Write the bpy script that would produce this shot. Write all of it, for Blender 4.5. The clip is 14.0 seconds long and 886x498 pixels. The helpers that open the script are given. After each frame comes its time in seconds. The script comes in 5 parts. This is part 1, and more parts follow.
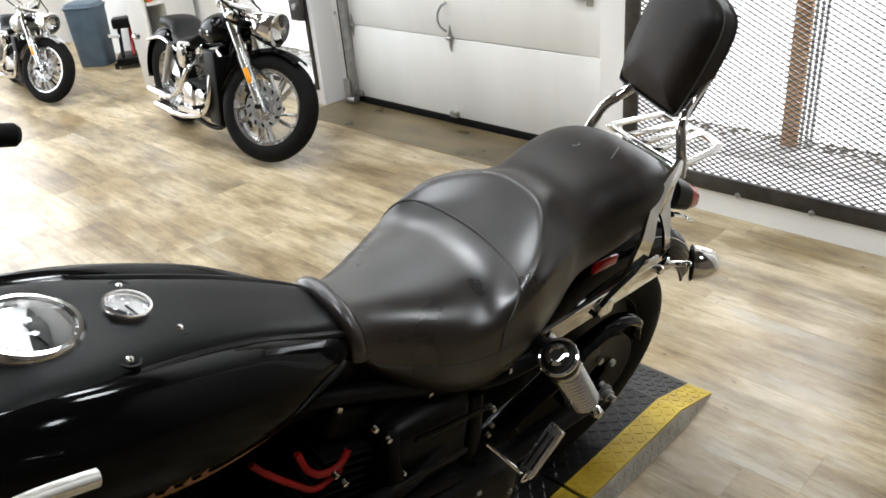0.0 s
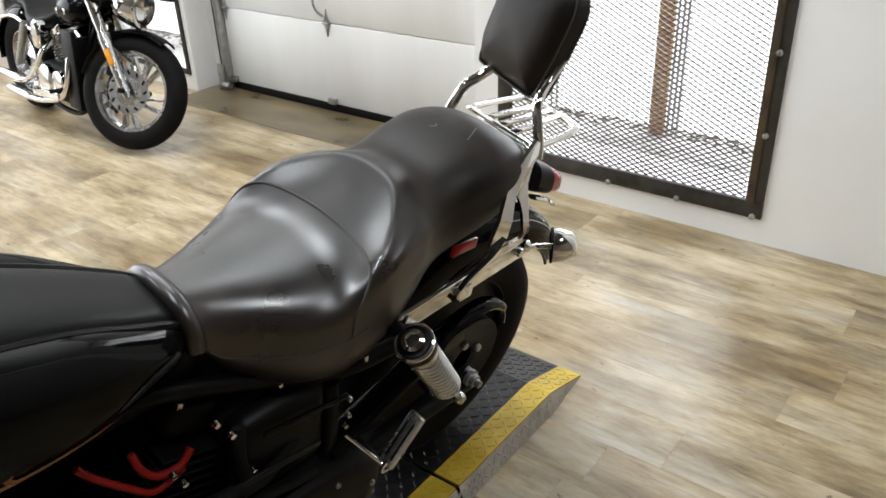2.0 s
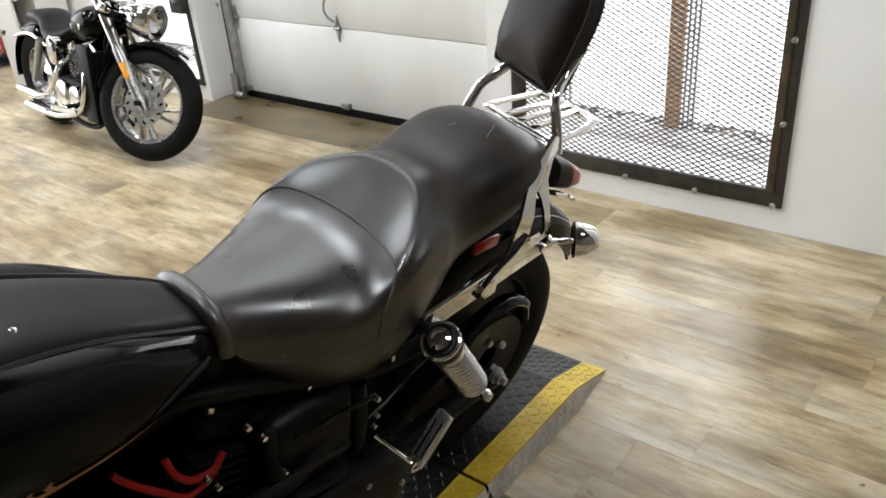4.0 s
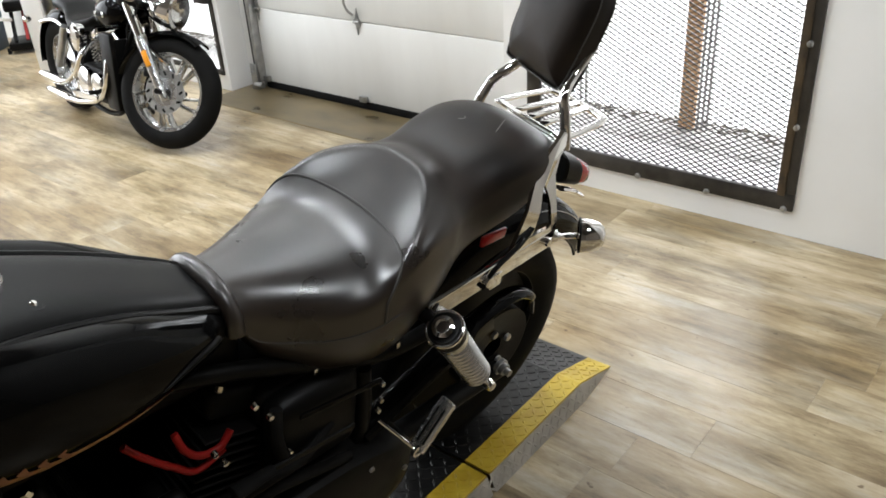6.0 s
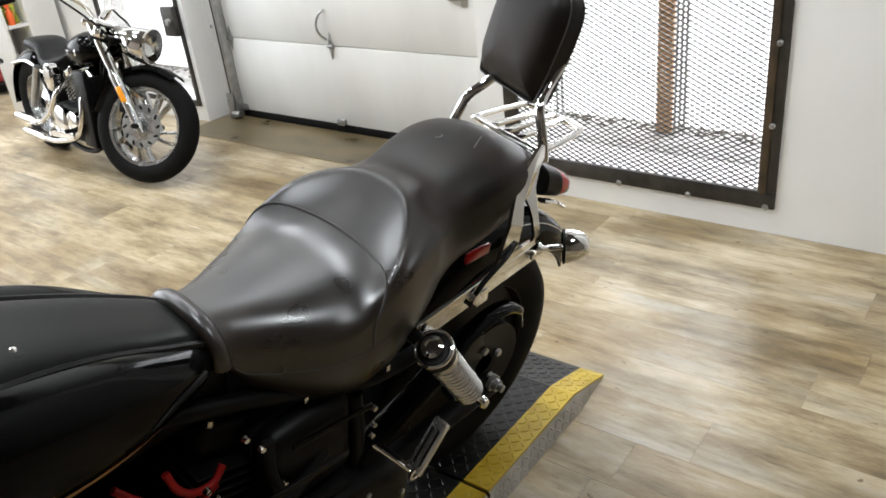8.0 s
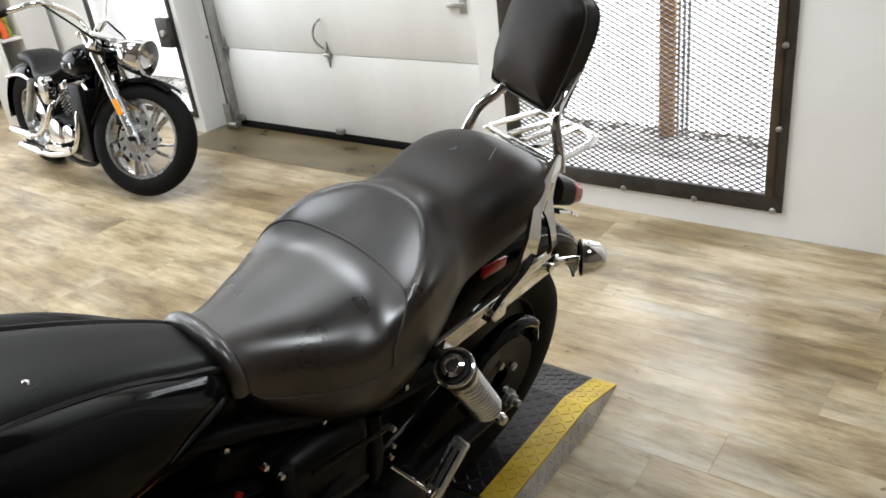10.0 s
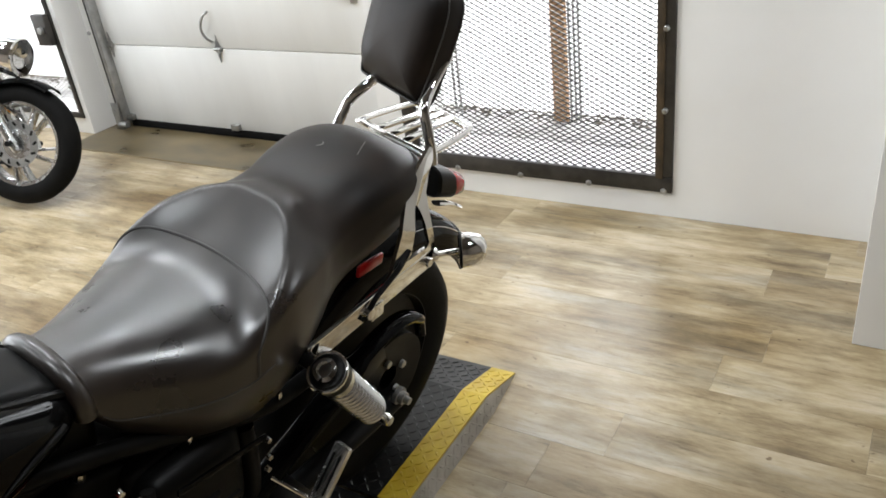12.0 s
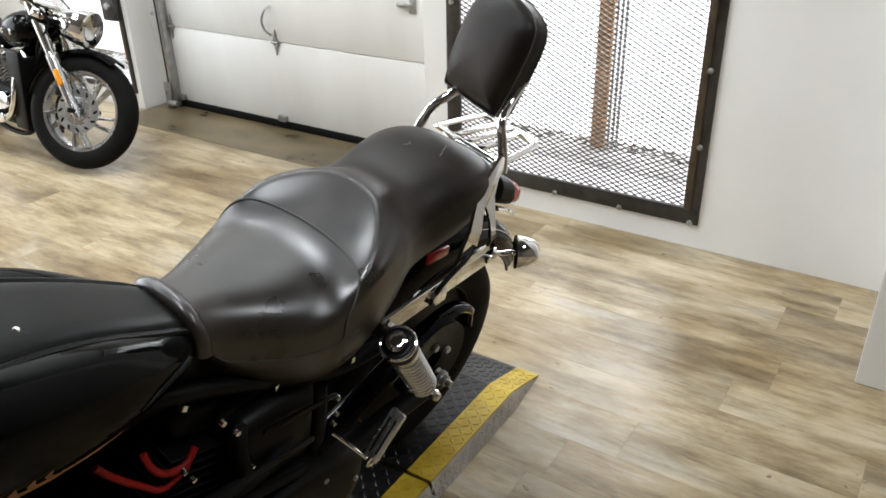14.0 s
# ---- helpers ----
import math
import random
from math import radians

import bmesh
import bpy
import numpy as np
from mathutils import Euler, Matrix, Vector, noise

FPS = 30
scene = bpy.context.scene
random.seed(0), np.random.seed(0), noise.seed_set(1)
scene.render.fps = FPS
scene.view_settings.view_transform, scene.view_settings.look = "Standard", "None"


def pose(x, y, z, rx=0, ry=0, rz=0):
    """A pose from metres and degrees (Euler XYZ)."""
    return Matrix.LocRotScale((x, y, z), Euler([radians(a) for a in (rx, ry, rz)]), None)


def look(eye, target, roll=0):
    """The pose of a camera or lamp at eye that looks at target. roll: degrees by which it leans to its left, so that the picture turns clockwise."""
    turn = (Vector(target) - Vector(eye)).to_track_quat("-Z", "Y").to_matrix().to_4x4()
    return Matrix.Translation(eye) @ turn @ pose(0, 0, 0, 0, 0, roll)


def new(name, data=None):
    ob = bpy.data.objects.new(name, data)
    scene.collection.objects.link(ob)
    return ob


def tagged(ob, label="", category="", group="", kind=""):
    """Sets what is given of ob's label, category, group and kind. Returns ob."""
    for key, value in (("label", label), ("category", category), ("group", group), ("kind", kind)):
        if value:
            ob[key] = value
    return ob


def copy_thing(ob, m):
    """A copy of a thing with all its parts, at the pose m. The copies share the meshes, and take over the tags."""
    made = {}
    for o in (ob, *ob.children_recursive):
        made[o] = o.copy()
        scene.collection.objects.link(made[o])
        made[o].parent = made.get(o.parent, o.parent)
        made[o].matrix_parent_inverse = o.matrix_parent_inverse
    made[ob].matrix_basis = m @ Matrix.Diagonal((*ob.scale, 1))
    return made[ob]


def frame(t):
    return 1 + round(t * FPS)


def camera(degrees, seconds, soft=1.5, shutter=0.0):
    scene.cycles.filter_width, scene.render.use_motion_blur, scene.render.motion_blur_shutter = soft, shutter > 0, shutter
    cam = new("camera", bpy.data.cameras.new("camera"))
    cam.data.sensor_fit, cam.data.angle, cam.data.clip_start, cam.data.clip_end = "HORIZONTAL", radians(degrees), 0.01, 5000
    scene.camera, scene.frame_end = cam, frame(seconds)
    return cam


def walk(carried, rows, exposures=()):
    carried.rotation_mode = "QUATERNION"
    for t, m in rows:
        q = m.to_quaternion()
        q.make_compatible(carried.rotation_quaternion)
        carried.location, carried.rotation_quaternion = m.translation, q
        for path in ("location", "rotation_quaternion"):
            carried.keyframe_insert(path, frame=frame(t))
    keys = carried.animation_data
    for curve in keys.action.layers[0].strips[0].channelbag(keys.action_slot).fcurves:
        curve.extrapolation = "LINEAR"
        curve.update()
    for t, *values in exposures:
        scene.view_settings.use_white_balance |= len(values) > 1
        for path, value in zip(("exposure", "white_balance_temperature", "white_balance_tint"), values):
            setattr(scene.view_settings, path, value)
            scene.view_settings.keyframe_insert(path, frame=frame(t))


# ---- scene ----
cam = camera(58.1, 14.0, soft=1.7)
PATH = [
    (0, (-0.389, 0.656, 1.539), (0.825, 1.955, 0.623), -5.3),
    (0.5, (-0.36, 0.63, 1.54), (0.965, 1.836, 0.651), -6.4),
    (1, (-0.344, 0.611, 1.511), (0.99, 1.754, 0.555), -3.2),
    (1.5, (-0.33, 0.61, 1.502), (1.012, 1.725, 0.524), -3.5),
    (2, (-0.318, 0.63, 1.5), (1.063, 1.721, 0.55), -2.1),
    (2.5, (-0.325, 0.631, 1.51), (1.046, 1.791, 0.631), -5.4),
    (3, (-0.339, 0.63, 1.504), (1.038, 1.764, 0.599), -4.8),
    (3.5, (-0.334, 0.641, 1.493), (1.026, 1.765, 0.551), -4.3),
    (4, (-0.33, 0.637, 1.495), (1.029, 1.761, 0.552), -4.6),
    (6.5, (-0.35, 0.6, 1.502), (0.977, 1.753, 0.549), -3.5),
    (7, (-0.338, 0.599, 1.494), (1.008, 1.72, 0.53), -4.8),
    (7.5, (-0.338, 0.597, 1.499), (1.027, 1.731, 0.574), -6.2),
    (10, (-0.329, 0.66, 1.505), (1.053, 1.788, 0.6), -7.3),
    (10.5, (-0.289, 0.647, 1.513), (1.143, 1.749, 0.655), -9.2),
    (11, (-0.268, 0.621, 1.502), (1.197, 1.657, 0.618), -8.1),
    (11.5, (-0.247, 0.595, 1.491), (1.24, 1.564, 0.569), -7.6),
    (12, (-0.246, 0.611, 1.487), (1.23, 1.57, 0.538), -7.3),
    (12.5, (-0.239, 0.626, 1.478), (1.195, 1.62, 0.501), -6.6),
    (13, (-0.26, 0.644, 1.501), (1.188, 1.654, 0.563), -5.1),
    (13.5, (-0.375, 0.612, 1.547), (1.198, 1.538, 0.729), -2.9),
    (14, (-0.453, 0.62, 1.552), (1.029, 1.594, 0.628), -1.1),
]
walk(cam, [(t, look(eye, target, roll)) for t, eye, target, roll in PATH])

# ---- world and lights ----
world = bpy.data.worlds.new("world")
scene.world = world
world.use_nodes = True
wn = world.node_tree.nodes
sky = wn.new("ShaderNodeTexSky")
sky.sky_type, sky.sun_disc = "NISHITA", False
sky.sun_elevation, sky.sun_rotation = radians(40), radians(60)
wn["Background"].inputs["Strength"].default_value = 0.12
world.node_tree.links.new(sky.outputs["Color"], wn["Background"].inputs["Color"])
scene.view_settings.exposure = 0.0
GLOW = 2.5        # daylight haze outside the windows
LAMP_W = 37.0     # each ceiling lamp
WINDOW_W = 95.0   # sky light in each window opening


def area(name, m, sx, sy, watts, colour):
    data = bpy.data.lights.new(name, "AREA")
    data.shape, data.size, data.size_y, data.energy, data.color = "RECTANGLE", sx, sy, watts, colour
    ob = new(name, data)
    ob.matrix_world = m
    return ob


# ---- materials ----
def mat(name, colour, rough=0.5, metal=0.0, coat=0.0, spec=0.5):
    m = bpy.data.materials.new(name)
    m.use_nodes = True
    b = m.node_tree.nodes["Principled BSDF"]
    b.inputs["Base Color"].default_value = (*colour, 1)
    b.inputs["Roughness"].default_value = rough
    b.inputs["Metallic"].default_value = metal
    b.inputs["Coat Weight"].default_value = coat
    b.inputs["Coat Roughness"].default_value = 0.03
    b.inputs["Specular IOR Level"].default_value = spec
    return m


def nodes_of(m):
    nt = m.node_tree
    return nt.nodes, nt.links, nt.nodes["Principled BSDF"]


def noise_of(n, l, scale, detail=4.0, stretch=None, rough=0.55):
    tc = n.new("ShaderNodeTexCoord")
    tex = n.new("ShaderNodeTexNoise")
    tex.inputs["Scale"].default_value = scale
    tex.inputs["Detail"].default_value = detail
    tex.inputs["Roughness"].default_value = rough
    if stretch:
        mp = n.new("ShaderNodeMapping")
        mp.inputs["Scale"].default_value = stretch
        l.new(tc.outputs["Object"], mp.inputs["Vector"])
        l.new(mp.outputs["Vector"], tex.inputs["Vector"])
    else:
        l.new(tc.outputs["Object"], tex.inputs["Vector"])
    return tex


def ramp_of(n, l, source, stops):
    r = n.new("ShaderNodeValToRGB")
    while len(r.color_ramp.elements) < len(stops):
        r.color_ramp.elements.new(0.5)
    for e, (p, c) in zip(r.color_ramp.elements, stops):
        e.position, e.color = p, (*c, 1)
    l.new(source, r.inputs["Fac"])
    return r


def worn(m, scale, a, b, fine=60.0, bump=0.1, rough=None, dist=0.002, stretch=None):
    """Two-scale variation: broad tone a to b, fine bump, and roughness between two values."""
    n, l, p = nodes_of(m)
    big = noise_of(n, l, scale, 5, stretch)
    r = ramp_of(n, l, big.outputs["Fac"], [(0.3, a), (0.7, b)])
    l.new(r.outputs["Color"], p.inputs["Base Color"])
    small = noise_of(n, l, fine, 6)
    bp = n.new("ShaderNodeBump")
    bp.inputs["Strength"].default_value, bp.inputs["Distance"].default_value = bump, dist
    l.new(small.outputs["Fac"], bp.inputs["Height"])
    l.new(bp.outputs["Normal"], p.inputs["Normal"])
    if rough:
        mr = n.new("ShaderNodeMapRange")
        mr.inputs["From Min"].default_value, mr.inputs["From Max"].default_value = 0.3, 0.7
        mr.inputs["To Min"].default_value, mr.inputs["To Max"].default_value = rough
        l.new(big.outputs["Fac"], mr.inputs["Value"])
        l.new(mr.outputs["Result"], p.inputs["Roughness"])
    return m


def leather_mat():
    m = mat("black_leather", (0.008, 0.0065, 0.0055), 0.34, spec=0.48)
    n, l, p = nodes_of(m)
    crease = noise_of(n, l, 11, 6, None, 0.6)
    grain = noise_of(n, l, 150, 3)
    add = n.new("ShaderNodeMath")
    add.operation = "MULTIPLY_ADD"
    add.inputs[1].default_value = 0.10
    l.new(grain.outputs["Fac"], add.inputs[0])
    l.new(crease.outputs["Fac"], add.inputs[2])
    bp = n.new("ShaderNodeBump")
    bp.inputs["Strength"].default_value, bp.inputs["Distance"].default_value = 0.14, 0.002
    l.new(add.outputs["Value"], bp.inputs["Height"])
    l.new(bp.outputs["Normal"], p.inputs["Normal"])
    tone = noise_of(n, l, 7, 6)
    r = ramp_of(n, l, tone.outputs["Fac"], [(0.35, (0.007, 0.0048, 0.0037)), (0.72, (0.023, 0.0145, 0.0095))])
    l.new(r.outputs["Color"], p.inputs["Base Color"])
    mr = n.new("ShaderNodeMapRange")
    mr.inputs["From Min"].default_value, mr.inputs["From Max"].default_value = 0.3, 0.7
    mr.inputs["To Min"].default_value, mr.inputs["To Max"].default_value = 0.27, 0.41
    patch = noise_of(n, l, 14, 5)
    l.new(patch.outputs["Fac"], mr.inputs["Value"])
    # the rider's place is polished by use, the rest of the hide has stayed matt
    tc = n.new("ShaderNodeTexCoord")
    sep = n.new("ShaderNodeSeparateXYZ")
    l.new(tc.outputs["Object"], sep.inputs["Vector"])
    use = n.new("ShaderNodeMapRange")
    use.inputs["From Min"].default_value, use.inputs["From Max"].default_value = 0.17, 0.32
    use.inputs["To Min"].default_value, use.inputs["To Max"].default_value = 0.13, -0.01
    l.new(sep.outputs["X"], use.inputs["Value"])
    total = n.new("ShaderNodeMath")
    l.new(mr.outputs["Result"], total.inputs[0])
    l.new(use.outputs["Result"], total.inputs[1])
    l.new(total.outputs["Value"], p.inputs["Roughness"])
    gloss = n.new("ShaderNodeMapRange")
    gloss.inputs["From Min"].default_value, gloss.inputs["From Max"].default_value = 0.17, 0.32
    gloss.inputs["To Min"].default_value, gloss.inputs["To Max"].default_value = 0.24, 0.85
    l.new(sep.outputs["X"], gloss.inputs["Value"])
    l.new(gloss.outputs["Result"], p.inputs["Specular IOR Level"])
    return m


def plank_mat():
    """Vinyl planks in a weathered pale oak print: each plank has its own tone and grain offset."""
    m = mat("oak_vinyl", (0.4, 0.32, 0.2), 0.33, spec=0.5)
    n, l, p = nodes_of(m)
    info = n.new("ShaderNodeObjectInfo")
    tc = n.new("ShaderNodeTexCoord")
    off = n.new("ShaderNodeVectorMath")
    off.operation = "MULTIPLY_ADD"
    off.inputs[1].default_value = (1, 1, 1)
    l.new(tc.outputs["Object"], off.inputs[0])
    comb = n.new("ShaderNodeCombineXYZ")
    mul = n.new("ShaderNodeMath")
    mul.operation = "MULTIPLY"
    mul.inputs[1].default_value = 37.0
    l.new(info.outputs["Random"], mul.inputs[0])
    l.new(mul.outputs["Value"], comb.inputs["X"])
    l.new(mul.outputs["Value"], comb.inputs["Y"])
    l.new(comb.outputs["Vector"], off.inputs[2])

    def tex(scale, stretch, detail, rough=0.6):
        mp = n.new("ShaderNodeMapping")
        mp.inputs["Scale"].default_value = stretch
        l.new(off.outputs["Vector"], mp.inputs["Vector"])
        t = n.new("ShaderNodeTexNoise")
        t.inputs["Scale"].default_value, t.inputs["Detail"].default_value, t.inputs["Roughness"].default_value = scale, detail, rough
        l.new(mp.outputs["Vector"], t.inputs["Vector"])
        return t
    cloud = tex(9.0, (1.0, 0.24, 1), 8, 0.7)
    grain = tex(48.0, (1.0, 0.09, 1), 7, 0.78)
    knots = tex(30.0, (1.0, 0.7, 1), 2)
    grey = tex(5.0, (1.0, 0.22, 1), 5, 0.6)
    base = ramp_of(n, l, cloud.outputs["Fac"], [(0.31, (0.165, 0.115, 0.061)), (0.42, (0.300, 0.230, 0.131)), (0.52, (0.440, 0.355, 0.222)), (0.66, (0.57, 0.49, 0.362))])
    gr = ramp_of(n, l, grain.outputs["Fac"], [(0.34, (0.62, 0.58, 0.52)), (0.46, (0.97, 0.96, 0.95)), (0.66, (1.08, 1.08, 1.07))])
    kn = ramp_of(n, l, knots.outputs["Fac"], [(0.245, (0.42, 0.36, 0.30)), (0.30, (1, 1, 1))])
    gy = ramp_of(n, l, grey.outputs["Fac"], [(0.36, (0.78, 0.82, 0.92)), (0.50, (1, 1, 1))])
    tone = ramp_of(n, l, info.outputs["Random"], [(0.0, (0.74, 0.70, 0.65)), (0.2, (0.90, 0.89, 0.88)), (0.6, (1.0, 0.99, 0.97)), (1.0, (1.09, 1.10, 1.12))])
    last = base.outputs["Color"]
    geo = n.new("ShaderNodeNewGeometry")
    wide = n.new("ShaderNodeTexNoise")
    wide.inputs["Scale"].default_value, wide.inputs["Detail"].default_value = 1.5, 4.0
    l.new(geo.outputs["Position"], wide.inputs["Vector"])
    stain = ramp_of(n, l, wide.outputs["Fac"], [(0.36, (0.66, 0.585, 0.45)), (0.52, (1.0, 1.0, 1.0)), (0.68, (1.08, 1.09, 1.10))])
    for other in (gr, kn, gy, tone, stain):
        mx = n.new("ShaderNodeMix")
        mx.data_type, mx.blend_type = "RGBA", "MULTIPLY"
        mx.inputs["Factor"].default_value = 1.0
        l.new(last, mx.inputs["A"])
        l.new(other.outputs["Color"], mx.inputs["B"])
        last = mx.outputs["Result"]
    l.new(last, p.inputs["Base Color"])
    bp = n.new("ShaderNodeBump")
    bp.inputs["Strength"].default_value, bp.inputs["Distance"].default_value = 0.12, 0.0012
    l.new(grain.outputs["Fac"], bp.inputs["Height"])
    l.new(bp.outputs["Normal"], p.inputs["Normal"])
    mr = n.new("ShaderNodeMapRange")
    mr.inputs["To Min"].default_value, mr.inputs["To Max"].default_value = 0.26, 0.40
    l.new(cloud.outputs["Fac"], mr.inputs["Value"])
    l.new(mr.outputs["Result"], p.inputs["Roughness"])
    return m


def glow_mat(name, colour, strength):
    m = bpy.data.materials.new(name)
    m.use_nodes = True
    n, l = m.node_tree.nodes, m.node_tree.links
    n.remove(n["Principled BSDF"])
    e = n.new("ShaderNodeEmission")
    e.inputs["Color"].default_value, e.inputs["Strength"].default_value = (*colour, 1), strength
    l.new(e.outputs["Emission"], n["Material Output"].inputs["Surface"])
    return m


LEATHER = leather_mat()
PIPING = mat("seat_thread", (0.05, 0.048, 0.045), 0.5)
SCUFF = mat("scuffed_leather", (0.16, 0.15, 0.14), 0.6)
PAINT = worn(mat("gloss_black_paint", (0.002, 0.002, 0.002), 0.08, spec=0.10), 5, (0.0015, 0.0015, 0.0016), (0.0025, 0.0025, 0.0026), 90, 0.01)
SATIN = worn(mat("satin_black", (0.004, 0.004, 0.004), 0.36, spec=0.13), 14, (0.0025, 0.0025, 0.0025), (0.006, 0.0055, 0.005), 150, 0.12, (0.36, 0.5))
CONSOLE = worn(mat("wrinkle_black", (0.007, 0.007, 0.007), 0.42, spec=0.14), 10, (0.004, 0.004, 0.004), (0.008, 0.008, 0.008), 420, 0.14, (0.36, 0.46))
BLOCK = worn(mat("black_engine_casting", (0.004, 0.004, 0.004), 0.5, spec=0.10), 12, (0.0025, 0.0025, 0.0025), (0.007, 0.006, 0.0055), 220, 0.2, (0.4, 0.62))
CHROME = worn(mat("chrome", (0.78, 0.77, 0.75), 0.06, 1.0), 9, (0.70, 0.69, 0.67), (0.82, 0.81, 0.80), 40, 0.02, (0.04, 0.11))
ALLOY = worn(mat("cast_alloy", (0.60, 0.60, 0.60), 0.24, 1.0), 14, (0.5, 0.5, 0.5), (0.68, 0.68, 0.68), 120, 0.08, (0.18, 0.32))
SPRING = worn(mat("bright_spring", (0.72, 0.72, 0.71), 0.22, 0.9), 20, (0.62, 0.62, 0.61), (0.78, 0.78, 0.77), 120, 0.05, (0.16, 0.28))
STEEL = worn(mat("zinc_steel", (0.42, 0.42, 0.41), 0.38, 0.9), 20, (0.32, 0.32, 0.31), (0.5, 0.5, 0.49), 120, 0.15, (0.3, 0.5))
RUBBER = worn(mat("tyre_rubber", (0.007, 0.007, 0.007), 0.75, spec=0.08), 12, (0.005, 0.005, 0.005), (0.011, 0.0105, 0.010), 160, 0.25, (0.6, 0.8))
RED_LENS = mat("red_lens", (0.34, 0.005, 0.005), 0.2, spec=0.25)
AMBER = mat("amber_lens", (0.85, 0.32, 0.02), 0.2, coat=0.5)
WIRE_RED = mat("red_wire_sleeve", (0.26, 0.01, 0.008), 0.4, spec=0.2)
GOLD = worn(mat("gold_decal", (0.42, 0.22, 0.08), 0.35, 0.4), 30, (0.32, 0.16, 0.06), (0.5, 0.28, 0.11), 90, 0.02)
DECAL = mat("dull_orange_decal", (0.30, 0.13, 0.06), 0.4)
GLASS = mat("lamp_glass", (0.9, 0.9, 0.9), 0.04)
nodes_of(GLASS)[2].inputs["Transmission Weight"].default_value = 1.0
DIAL = worn(mat("gauge_face", (0.42, 0.42, 0.41), 0.3, 0.5), 30, (0.36, 0.36, 0.35), (0.48, 0.48, 0.47), 90, 0.03)
WALL = worn(mat("white_wall_paint", (0.8, 0.79, 0.77), 0.62), 1.3, (0.77, 0.755, 0.73), (0.83, 0.825, 0.81), 70, 0.12, (0.55, 0.7))
CEIL = worn(mat("dark_ceiling", (0.07, 0.06, 0.05), 0.85), 2, (0.055, 0.046, 0.038), (0.09, 0.077, 0.065), 40, 0.2)
DOORPAINT = worn(mat("garage_door_paint", (0.76, 0.755, 0.73), 0.45), 2.2, (0.70, 0.69, 0.66), (0.80, 0.795, 0.77), 50, 0.1, (0.38, 0.55), stretch=(1, 1, 0.25))
FRAME = worn(mat("weathered_steel_frame", (0.05, 0.048, 0.045), 0.45, 0.6), 9, (0.03, 0.029, 0.028), (0.085, 0.078, 0.07), 90, 0.25, (0.35, 0.6))
RUST = worn(mat("rusty_brown_steel", (0.07, 0.05, 0.03), 0.6, 0.3), 14, (0.035, 0.028, 0.02), (0.11, 0.075, 0.04), 90, 0.3, (0.5, 0.75))
MESH = worn(mat("expanded_steel", (0.06, 0.058, 0.055), 0.5, 0.5), 20, (0.04, 0.039, 0.037), (0.09, 0.085, 0.08), 90, 0.1)
POST = worn(mat("brown_wood_post", (0.48, 0.26, 0.12), 0.6), 9, (0.38, 0.19, 0.08), (0.56, 0.33, 0.17), 60, 0.2, (0.5, 0.7), stretch=(1, 1, 0.1))
SILL = worn(mat("stained_concrete", (0.5, 0.49, 0.47), 0.8), 7, (0.34, 0.33, 0.31), (0.66, 0.65, 0.63), 50, 0.35, (0.6, 0.85))
DEBRIS = worn(mat("leaf_litter", (0.06, 0.05, 0.04), 0.9), 20, (0.03, 0.025, 0.02), (0.14, 0.12, 0.09), 60, 0.3)
THRESH = worn(mat("worn_painted_concrete", (0.15, 0.11, 0.06), 0.3), 5, (0.055, 0.040, 0.018), (0.19, 0.145, 0.08), 60, 0.03, (0.26, 0.4), stretch=(1, 0.5, 1))
SUBFLOOR = mat("dark_joint", (0.2, 0.155, 0.09), 0.8)
PLANK = plank_mat()
PLATE = worn(mat("black_diamond_plate", (0.01, 0.01, 0.01), 0.36, 0.2), 9, (0.006, 0.006, 0.006), (0.02, 0.019, 0.018), 120, 0.2, (0.28, 0.5))
YELLOW = worn(mat("yellow_safety_paint", (0.62, 0.42, 0.03), 0.42), 13, (0.40, 0.26, 0.015), (0.62, 0.45, 0.04), 90, 0.2, (0.32, 0.55))
TREAD = worn(mat("bare_aluminium_plate", (0.45, 0.43, 0.40), 0.36, 0.5), 10, (0.32, 0.30, 0.27), (0.56, 0.54, 0.51), 90, 0.2, (0.28, 0.5))
BIN = worn(mat("blue_grey_plastic", (0.075, 0.11, 0.15), 0.5), 6, (0.06, 0.09, 0.12), (0.09, 0.13, 0.17), 80, 0.15)
WHITE_LAM = worn(mat("white_laminate", (0.78, 0.77, 0.75), 0.4), 3, (0.75, 0.74, 0.72), (0.81, 0.8, 0.78), 60, 0.05)
LIME = worn(mat("lime_cloth", (0.42, 0.45, 0.05), 0.8), 25, (0.30, 0.34, 0.03), (0.55, 0.56, 0.09), 60, 0.5)
SPONGE = worn(mat("yellow_sponge", (0.72, 0.52, 0.03), 0.85), 30, (0.6, 0.42, 0.02), (0.8, 0.6, 0.05), 160, 0.5)
ORANGE = mat("orange_plastic", (0.8, 0.13, 0.03), 0.4)
SILVER = worn(mat("silver_paint", (0.5, 0.5, 0.5), 0.22, 0.7, 0.6), 6, (0.45, 0.45, 0.45), (0.56, 0.56, 0.56), 120, 0.03)
OUTSIDE = glow_mat("hazy_daylight", (0.97, 0.985, 1.0), GLOW)
SHOPFRONT = glow_mat("open_sky_daylight", (0.93, 0.96, 1.0), 1.6)
LAMP_GLOW = glow_mat("lamp_disc", (1.0, 1.0, 0.98), 9.0)
DARKWALL = worn(mat("taupe_wall_paint", (0.15, 0.125, 0.10), 0.7), 2, (0.125, 0.104, 0.083), (0.175, 0.147, 0.12), 60, 0.1)


